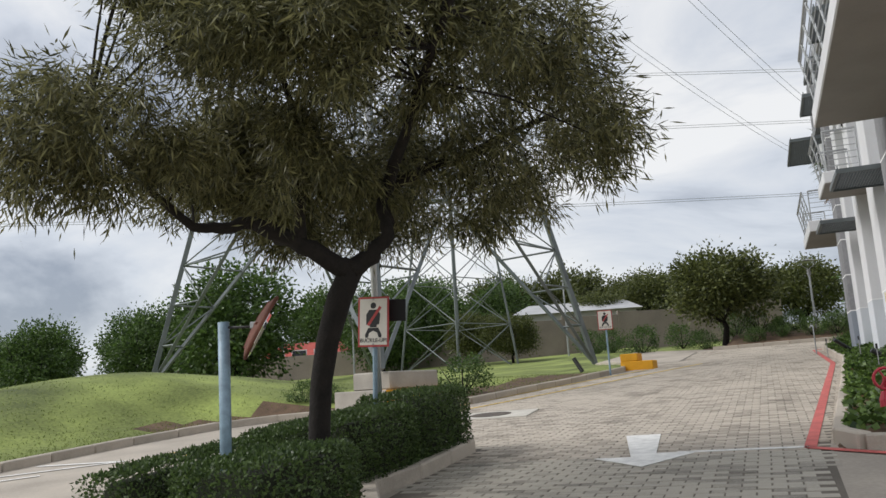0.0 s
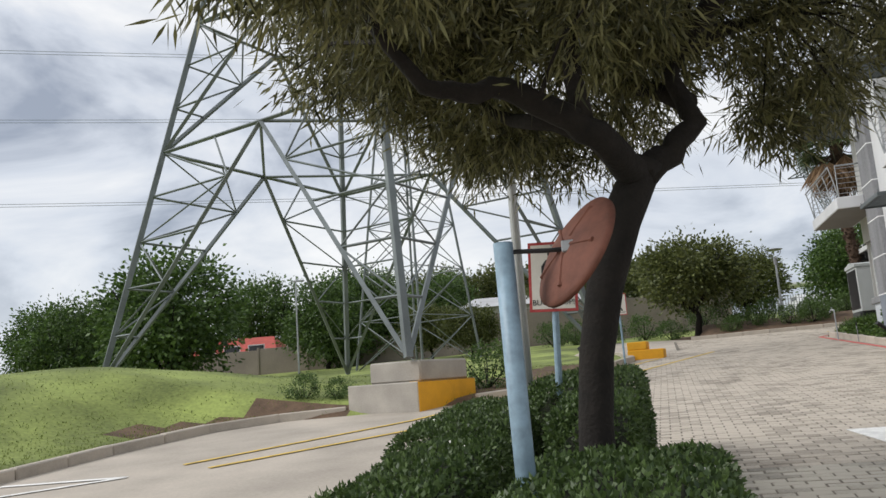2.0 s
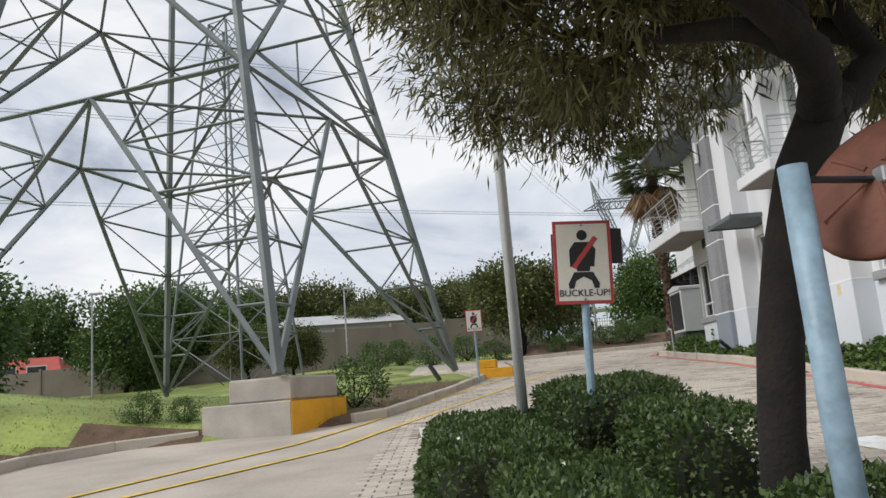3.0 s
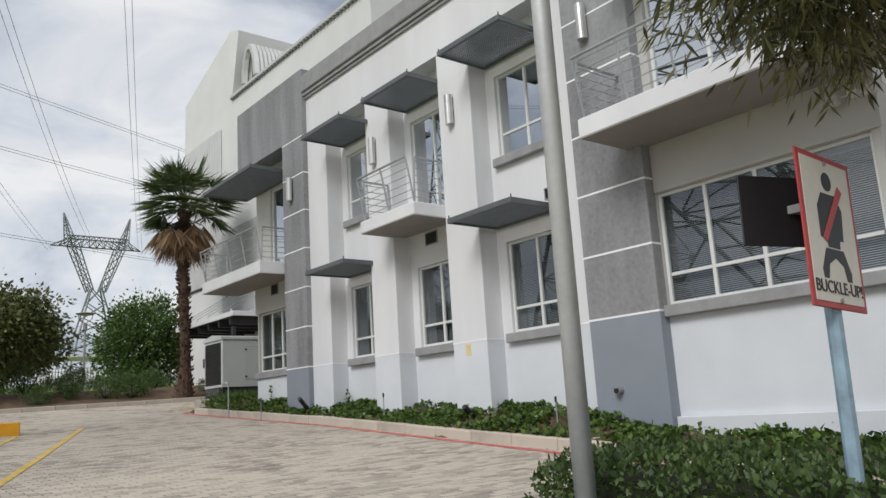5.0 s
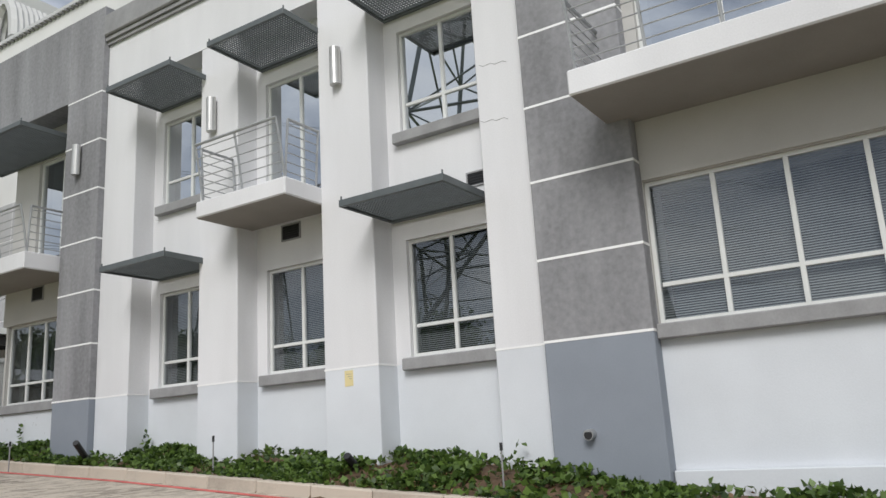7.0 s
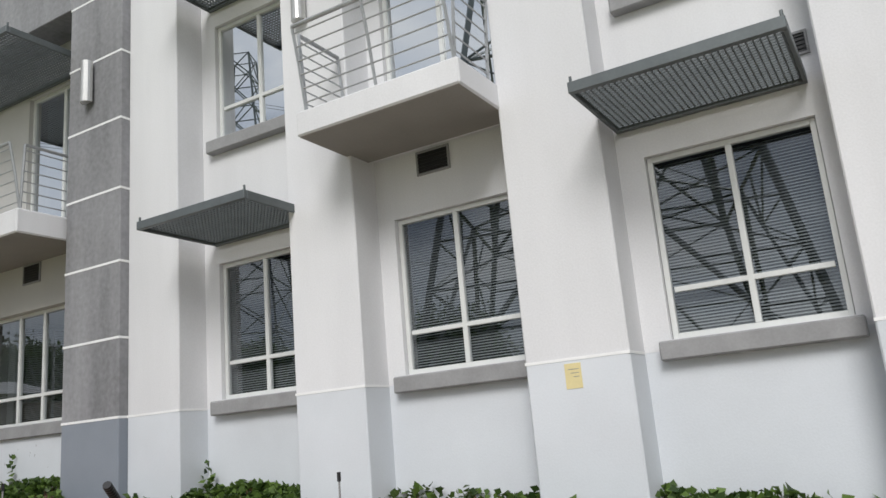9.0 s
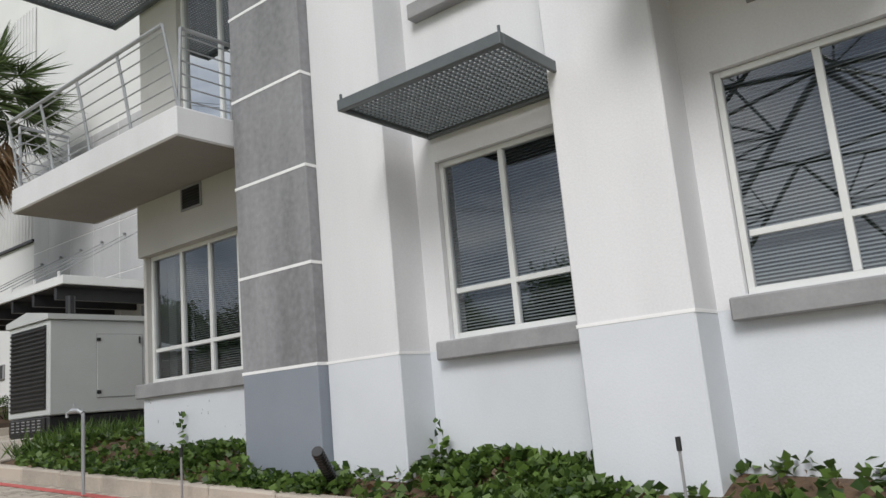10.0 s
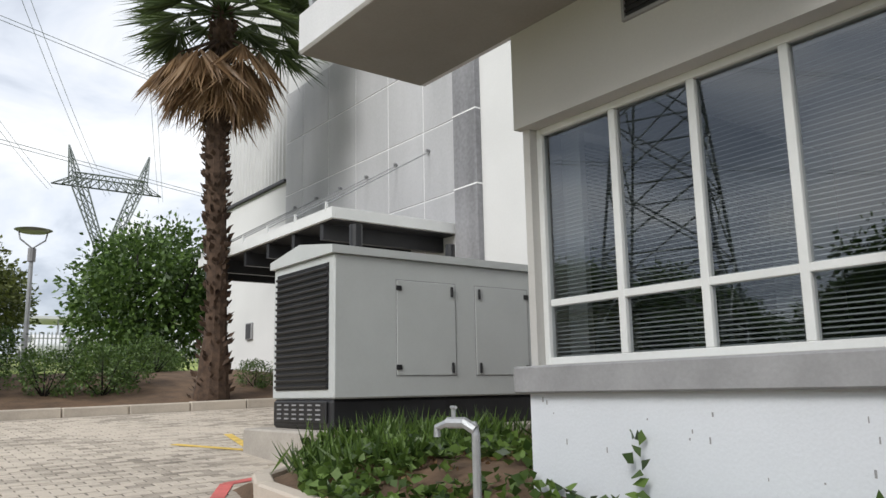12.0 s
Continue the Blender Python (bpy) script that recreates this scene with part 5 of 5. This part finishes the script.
def buckle_sign(m, w, h, foot, label):
    """A seat-belt sign on a post: white plate, red border, pictogram, lettering. m puts the plate's middle; it faces local -y."""
    root = thing("road_sign", label, "sign", "seat-belt signs", m=m)
    part("plate", bx(-w / 2, w / 2, -0.004, 0.004, -h / 2, h / 2, 0.002), M_SIGNR, root, "red rimmed plate")
    part("panel", bx(-w / 2 + 0.022, w / 2 - 0.022, -0.006, -0.0042, -h / 2 + 0.022, h / 2 - 0.022), M_SIGNW, root, "dull white panel")
    s = h / 0.54

    def flat(name, pts, material, y=-0.0075):
        bm = bmesh.new()
        a = [bm.verts.new((x * s, y, z * s)) for x, z in pts]
        b = [bm.verts.new((x * s, y + 0.0012, z * s)) for x, z in pts]
        bm.faces.new(a)
        bm.faces.new(b[::-1])
        for i in range(len(a)):
            bm.faces.new((a[i], b[i], b[(i + 1) % len(a)], a[(i + 1) % len(a)]))
        part(name, bm, material, root)
    flat("disc", [(0.034 * math.cos(t * 0.393), 0.175 + 0.034 * math.sin(t * 0.393)) for t in range(16)], M_SIGNK)
    flat("pictogram_block", [(-0.05, 0.13), (0.05, 0.13), (0.085, 0.08), (0.07, -0.03), (0.045, -0.03), (0.04, -0.06), (-0.04, -0.06), (-0.045, -0.03), (-0.085, -0.03), (-0.085, 0.08)], M_SIGNK)
    flat("pictogram_block", [(-0.06, -0.065), (0.06, -0.065), (0.1, -0.14), (0.095, -0.17), (0.065, -0.17), (0.05, -0.12), (0, -0.095), (-0.05, -0.12), (-0.065, -0.17), (-0.095, -0.17), (-0.1, -0.14)], M_SIGNK)
    flat("belt", [(0.075, 0.17), (0.1, 0.15), (-0.05, -0.045), (-0.075, -0.03)], M_SIGNR, -0.0092)
    t = part("lettering", text_mesh("BUCKLE-UP!", 0.06 * s), M_SIGNK, root)
    t.matrix_basis = pose(0, -0.0075, -0.2 * s, 90, 0, 0)
    for z in (h / 2 - 0.03, -h / 2 + 0.03):
        part("bolt", bar([(0, -0.011, z), (0, 0.0, z)], 0.009, 8), M_SILL, root)
    part("post", bar([(0.02, 0.03, -foot), (0, 0.03, h / 2 - 0.02)], 0.027, 10), M_POLEB, root, "blue-grey painted post")
    return root


buckle_sign(pose(-6.09, -6.31, 0.71, 0, 3, 0), 0.375, 0.545, 1.65, "white seat-belt sign with red rim in the hedge")
root = thing("road_sign", "black backs of two rectangular signs on the hedge post", "sign", m=pose(-6.05, -6.2, 0.72, 0, 3, 0))
part("plate", bx(-0.24, 0.02, 0.0, 0.008, -0.04, 0.22, 0.002, pose(0, 0, 0, 0, 0, -28)), M_SIGNK, root)
part("plate", bx(-0.02, 0.27, 0.02, 0.028, -0.0, 0.24, 0.002, pose(0, 0, 0, 0, 0, 12)), M_SIGNK, root)
part("clamp", bx(-0.05, 0.02, -0.06, 0.03, 0.08, 0.11), M_SILL, root)
buckle_sign(pose(-6.4, 8.9, 1.62, 0, 0, 5), 0.42, 0.56, 1.9, "white seat-belt sign beside the yellow block")
root = thing("lamp_pole", "tall plain galvanised steel pole behind the hedge", "pole")
part("shaft", bar([(-6.5, -5.45, -0.95), (-6.5, -5.45, 2.5), (-6.5, -5.45, 7.5)], [0.042, 0.04, 0.034], 14), mat("pale_galvanised_pole", (0.55, 0.56, 0.57), 0.5, 0.3, var=0.1, scale=5), root, smooth=True)
part("base_plate", bx(-6.62, -6.38, -5.57, -5.33, -0.82, -0.74), M_STEEL, root)
root = thing("traffic_mirror", "round convex traffic mirror with brown back on blue-grey post", "mirror")
part("post", bar([(-5.9, -9.12, -1.1), (-5.92, -9.1, -0.2), (-5.93, -9.1, 0.54)], 0.043, 14), M_POLEB, root, "chipped blue-grey post", smooth=True)
part("arm", bar([(-5.93, -9.1, 0.5), (-5.75, -9.08, 0.49), (-5.66, -9.06, 0.49)], 0.011, 6), M_BLACK, root)
part("bracket", bx(-5.68, -5.6, -9.12, -9.06, 0.47, 0.52, 0.005), M_STEEL, root)
back = Vector((-0.72, -0.5, 0.48)).normalized()
q = back.to_track_quat("Z", "Y").to_matrix().to_4x4()
bm = bmesh.new()
rings = []
for r, z in ((0.0, 0.055), (0.1, 0.05), (0.2, 0.035), (0.262, 0.01), (0.285, 0.0), (0.285, -0.02), (0.25, -0.022)):
    rings.append([bm.verts.new((max(r, 0.002) * math.cos(i * math.pi / 20), max(r, 0.002) * math.sin(i * math.pi / 20), z)) for i in range(40)])
for a, b in zip(rings, rings[1:]):
    for i in range(40):
        bm.faces.new((a[i], b[i], b[(i + 1) % 40], a[(i + 1) % 40]))
bm.faces.new(rings[0])
d = part("dish", bm, M_RUST, root, "rust-brown moulded back", smooth=True)
at = Matrix.Translation((-5.635, -9.05, 0.48)) @ q @ Matrix.Scale(0.92, 4)
d.matrix_basis = at
for i in range(5):
    a = i * 2 * math.pi / 5
    o = part("rib", bar([(0.05 * math.cos(a), 0.05 * math.sin(a), 0.05), (0.22 * math.cos(a), 0.22 * math.sin(a), 0.03)], 0.012, 6), M_RUST, root)
    o.matrix_basis = at
o = part("mirror_face", bar([(0, 0, -0.026), (0, 0, -0.02)], 0.25, 40), mat("mirror_silver", (0.8, 0.8, 0.8), 0.02, 1.0, var=0.02), root, "convex mirror face")
o.matrix_basis = at

# ---- pylon footing and yellow blocks ----
m = pose(-9.5, 0.8, gz(-9.5, 0.8), 0, 0, 160.5)
root = thing("pylon_footing", "stepped concrete pylon footing with one yellow painted face", "footing", m=m)
part("lower_block", bx(0, 1.64, -1.8, 0, -0.3, 0.52, 0.02), M_CONC, root)
part("painted_face", bx(-0.006, 0.0, -1.8, 0.0, -0.25, 0.51), M_YEL, root, "bright yellow painted face")
part("painted_top", bx(0.0, 0.2, -1.78, -0.02, 0.52, 0.524), M_YEL, root, "bright yellow painted edge")
part("upper_block", bx(0.12, 1.3, -1.75, -0.25, 0.52, 0.9, 0.03), M_CONC, root)
root = thing("yellow_block", "low stepped yellow painted concrete block on the kerb", "bollard", m=pose(-6.35, 10.95, gz(-6.3, 10.9), 0, 0, -8))
part("lower_step", bx(0, 1.0, -0.25, 0.25, -0.1, 0.27, 0.02), M_YEL, root)
part("upper_step", bx(0.0, 0.55, -0.24, 0.24, 0.27, 0.5, 0.02), M_YEL, root)
corrugated((-7.4, 9.9, 0.2), (-7.65, 9.95, 0.62), 0.07)
root = thing("manhole", "round iron manhole cover in a pale concrete square", "manhole", kind="structure")
m = pose(-6.75, -0.7, gz(-6.75, -0.7) + 0.012, math.degrees(math.atan(0.062)), -math.degrees(math.atan(0.02)), 4)
o = part("surround", bx(-0.75, 0.75, -0.55, 0.55, -0.03, 0.006, 0.004), mat("pale_cement", (0.56, 0.53, 0.47), 0.93, var=0.15, scale=3), root, "pale cement surround")
o.matrix_basis = m
o = part("cover", bar([(0, 0, -0.01), (0, 0, 0.014)], 0.36, 28), mat("rusty_iron", (0.11, 0.09, 0.075), 0.8, 0.2, var=0.3, scale=9, fine=60, bump=0.4), root, "dark iron cover")
o.matrix_basis = m
root = thing("hydrant", "red pillar hydrant with a hand wheel in the ivy", "hydrant")
hz = land(-1.15, -5.2)
part("body", bar([(-1.15, -5.2, hz - 0.1), (-1.15, -5.2, hz + 0.22), (-1.15, -5.2, hz + 0.3)], [0.07, 0.065, 0.04], 12), M_HYD, root)
pts = [(-1.15 + 0.1 * math.cos(a * 0.3927), -5.3, hz + 0.42 + 0.1 * math.sin(a * 0.3927)) for a in range(17)]
part("hand_wheel", tube(bmesh.new(), pts, 0.016, 6), M_HYD, root)
for a in range(3):
    part("spoke", bar([(-1.15, -5.3, hz + 0.42), (-1.15 + 0.1 * math.cos(a * 2.09), -5.3, hz + 0.42 + 0.1 * math.sin(a * 2.09))], 0.01, 5), M_HYD, root)
part("stem", bar([(-1.15, -5.2, hz + 0.28), (-1.15, -5.24, hz + 0.42), (-1.15, -5.3, hz + 0.42)], 0.02, 8), M_HYD, root)


# ---- distance ----
def post_lamp(x, y, h):
    root = thing("street_lamp", "slim grey street lamp with a flat round head", "lamp", "street lamps")
    z = land(x, y)
    part("pole", bar([(x, y, z - 0.1), (x, y, z + h - 0.7)], [0.06, 0.045], 10), M_STEEL, root)
    part("collar", bar([(x, y, z + h - 0.75), (x, y, z + h - 0.45)], 0.085, 10), M_SILL, root)
    for s in (-1, 1):
        part("arm", bar([(x, y, z + h - 0.45), (x + 0.26 * s, y, z + h - 0.25), (x + 0.3 * s, y, z + h - 0.05)], 0.018, 6), M_STEEL, root)
    part("head", tube(bmesh.new(), [(x, y, z + h - 0.08), (x, y, z + h - 0.03), (x, y, z + h + 0.03)], [0.3, 0.4, 0.12], 20), M_STEEL, root)


post_lamp(0.1, 27.6, 3.3)
for x, y, h in ((-12.5, 30.0, 4.2), (-24.5, 27, 5.0)):
    root = thing("street_lamp", "slim grey pole lamp beside the boundary wall", "lamp", "street lamps")
    z = land(x, y)
    part("pole", bar([(x, y, z - 0.1), (x, y, z + h)], [0.06, 0.04], 8), M_STEEL, root)
    part("head", bx(x - 0.1, x + 0.5, y - 0.08, y + 0.08, z + h, z + h + 0.1, 0.02), M_STEEL, root)


def slab_wall(a, b, h, label):
    root = thing("boundary_wall", label, "wall", kind="structure")
    a, b = Vector(a), Vector(b)
    n = max(1, int((b - a).length / 3))
    ang = math.degrees(math.atan2(b.y - a.y, b.x - a.x))
    for i in range(n):
        p = a.lerp(b, i / n)
        L = (b - a).length / n
        o = part("panel", bx(0.06, L - 0.06, -0.08, 0.08, -0.6, h, 0.01), M_BOUND, root)
        o.matrix_basis = pose(p.x, p.y, gz(p.x, p.y), 0, 0, ang)
        o = part("pier", bx(-0.06, 0.06, -0.12, 0.12, -0.6, h + 0.06, 0.01), M_BOUND, root)
        o.matrix_basis = pose(p.x, p.y, gz(p.x, p.y), 0, 0, ang)


slab_wall((-45, 30, 0), (-17, 33, 0), 1.7, "brown concrete boundary wall behind the lawn")
slab_wall((-17, 33, 0), (-1, 41, 0), 2.4, "tall brown plastered boundary wall")


def house(x, y, w, d, h, rise, roof, wall, label):
    root = thing("house", label, "house", m=pose(x, y, gz(x, y), 0, 0, 12))
    part("wall", bx(-w / 2, w / 2, -d / 2, d / 2, -0.5, h), wall, root)
    bm = bmesh.new()
    e = 0.4
    pts = [(-w / 2 - e, -d / 2 - e, h), (w / 2 + e, -d / 2 - e, h), (w / 2 + e, d / 2 + e, h), (-w / 2 - e, d / 2 + e, h), (-w / 2 + 0.6, 0, h + rise), (w / 2 - 0.6, 0, h + rise)]
    v = [bm.verts.new(p) for p in pts]
    for f in ((3, 2, 1, 0), (0, 1, 5, 4), (1, 2, 5), (2, 3, 4, 5), (3, 0, 4)):
        bm.faces.new([v[i] for i in f])
    part("roof", bm, roof, root)
    for i in (-1, 0, 1):
        wn = part("window", bx(i * w * 0.3 - 0.5, i * w * 0.3 + 0.5, -d / 2 - 0.05, -d / 2 + 0.02, 0.9, 1.9), M_CARD, root)
        part("frame", bx(i * w * 0.3 - 0.56, i * w * 0.3 + 0.56, -d / 2 - 0.03, -d / 2, 0.84, 1.96), M_LINE, wn)


house(-33.5, 37, 5.5, 5, 1.3, 1.3, M_ROOFR, M_BOUND, "low house with a red sheet roof")
house(-37.5, 35, 4.5, 5, 0.6, 1.1, M_ROOFR, M_BOUND, "low outbuilding with a red sheet roof")
house(-14.5, 42, 8, 6, 2.6, 0.9, M_PANEL, M_BEIGE, "grey-roofed house behind the boundary wall")
root = thing("thatched_hut", "round hut with a grey thatched cone roof", "hut")
part("roof", tube(bmesh.new(), [(-29.5, 9, -0.6), (-29.5, 9, -0.5), (-29.5, 9, 0.75)], [2.6, 2.6, 0.12], 24), M_THATCH, root)
part("wall", tube(bmesh.new(), [(-29.5, 9, -1.2), (-29.5, 9, -0.45)], [2.0, 2.0], 24), M_BOUND, root)
for x, y, L in ((-4, 50, 9), (8.5, 62, 9), (16, 66, 10)):
    root = thing("carport", "flat white carport roof on thin posts", "carport", "carports")
    z = gz(x, y)
    part("roof", bx(x - L / 2, x + L / 2, y - 2.2, y + 2.2, z + 2.3, z + 2.45), M_CARW, root)
    for i in range(4):
        part("post", bar([(x - L / 2 + 0.3 + i * (L - 0.6) / 3, y - 1.8, z - 0.2), (x - L / 2 + 0.3 + i * (L - 0.6) / 3, y - 1.8, z + 2.3)], 0.06, 6), M_STEEL, root)


def car(x, y, a):
    root = thing("parked_car", "white parked hatchback under the carport", "car", "parked cars", m=pose(x, y, gz(x, y), 0, 0, a))
    bm = bmesh.new()
    side = [(-2.0, 0.3), (2.0, 0.3), (2.05, 0.7), (1.9, 0.9), (1.0, 0.98), (0.4, 1.42), (-1.3, 1.45), (-1.9, 1.0), (-2.05, 0.8)]
    l = [bm.verts.new((p, -0.85, z)) for p, z in side]
    r = [bm.verts.new((p, 0.85, z)) for p, z in side]
    bm.faces.new(l)
    bm.faces.new(r[::-1])
    for i in range(len(side)):
        bm.faces.new((l[i], r[i], r[(i + 1) % len(side)], l[(i + 1) % len(side)]))
    part("body", bevelled(bm, 0.06), M_CARW, root)
    for s in (-1, 1):
        part("side_glass", bx(-1.25, 0.5, s * 0.86 - 0.01, s * 0.86 + 0.01, 1.02, 1.33, 0.02), M_CARD, root)
        for p in (-1.25, 1.25):
            part("wheel", bar([(p, s * 0.66, 0.3), (p, s * 0.88, 0.3)], 0.31, 16), M_BLACK, root)


for i in range(5):
    car(6.3 + 2.6 * i, 60.5 + 1.0 * i, 95)
root = thing("palisade_fence", "grey steel palisade fence before the car park", "fence")
for i in range(150):
    x = -4 + 0.2 * i
    o = part("pale", root.children[0].data if i else bx(-0.03, 0.03, -0.01, 0.01, 0, 1.6), M_STEEL, root)
    o.matrix_basis = pose(x, 52 + 0.15 * x, gz(x, 52 + 0.15 * x))
for h in (0.3, 1.3):
    part("rail", bar([(-4, 51.4, gz(-4, 51.4) + h), (26, 55.9, gz(26, 55.9) + h)], 0.03, 6), M_STEEL, root)


# ---- pavers: the nearest stretch piece by piece, the rest joined ----
def in_road(x, y):
    if y > 14.0:
        return -5.0 < x < 3.0 and y < 21.3 and not (y < 16.4 and x > 0.3)
    if y < 2.4 and x < -7.9:
        return False
    if x < left_kerb(y) + 0.12 or x > right_kerb(y) - 0.1:
        return False
    if -10 < y < -4.8 and x < (-5.42 if y > -7.4 else -4.97):
        return False
    if abs(x + 6.75) < 0.78 and abs(y + 0.7) < 0.58:
        return False
    return True


def pavers():
    root = thing("paving", "worn brown clay-coloured brick pavers in staggered rows", "paving", kind="structure")
    lx, ly = 0.215, 0.108
    unit = bx(-lx / 2 + 0.005, lx / 2 - 0.005, -ly / 2 + 0.005, ly / 2 - 0.005, -0.03, 0.0, 0.004)
    me = bpy.data.meshes.new("paver")
    unit.to_mesh(me)
    unit.free()
    m2 = mat("worn_paver_piece", (0.26, 0.225, 0.18), 0.92, var=0.34, scale=0.9, fine=45, bump=0.4, tint=(0.38, 0.335, 0.28), obj=0.45)
    me.materials.append(m2)
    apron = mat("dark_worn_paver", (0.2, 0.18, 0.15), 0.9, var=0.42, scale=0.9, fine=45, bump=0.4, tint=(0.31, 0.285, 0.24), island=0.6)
    verts, faces, shade, singles = [], [], [], 0
    r = random.Random(5)
    for j in range(int((21.3 + 9.6) / ly)):
        y = -9.6 + j * ly
        for i in range(int(9.0 / lx)):
            x = -8.8 + (i + 0.5 * (j % 2)) * lx
            if y > 14:
                x += 4.0
            if not in_road(x, y):
                continue
            dz = 0.006 + r.uniform(-0.004, 0.003)
            z = gz(x, y) + dz
            if -5.6 < y < -4.2 and -4.8 < x < -1.9 and singles < 300:
                o = part("paver", me, None, root)
                o.matrix_basis = pose(x, y, z, 3.55 + r.uniform(-0.5, 0.5), -1.15 + r.uniform(-0.5, 0.5), r.uniform(-0.8, 0.8))
                singles += 1
                continue
            b = len(verts)
            hx, hy = lx / 2 - 0.005 - r.uniform(0, 0.003), ly / 2 - 0.005 - r.uniform(0, 0.002)
            for e, t in ((0.0, -0.03), (0.0, -0.004), (0.005, 0.0)):
                for sx, sy in ((-1, -1), (1, -1), (1, 1), (-1, 1)):
                    px, py = x + sx * (hx - e), y + sy * (hy - e)
                    verts.append((px, py, gz(px, py) + dz + t))
            for k in range(4):
                n = (k + 1) % 4
                faces += [(b + k, b + n, b + 4 + n, b + 4 + k), (b + 4 + k, b + 4 + n, b + 8 + n, b + 8 + k)]
            faces.append((b + 8, b + 9, b + 10, b + 11))
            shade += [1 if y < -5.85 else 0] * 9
    me = bpy.data.meshes.new("joined_pavers")
    me.from_pydata(verts, [], faces)
    me.materials.append(M_PAVER)
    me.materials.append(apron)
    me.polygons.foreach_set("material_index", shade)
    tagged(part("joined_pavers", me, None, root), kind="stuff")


pavers()
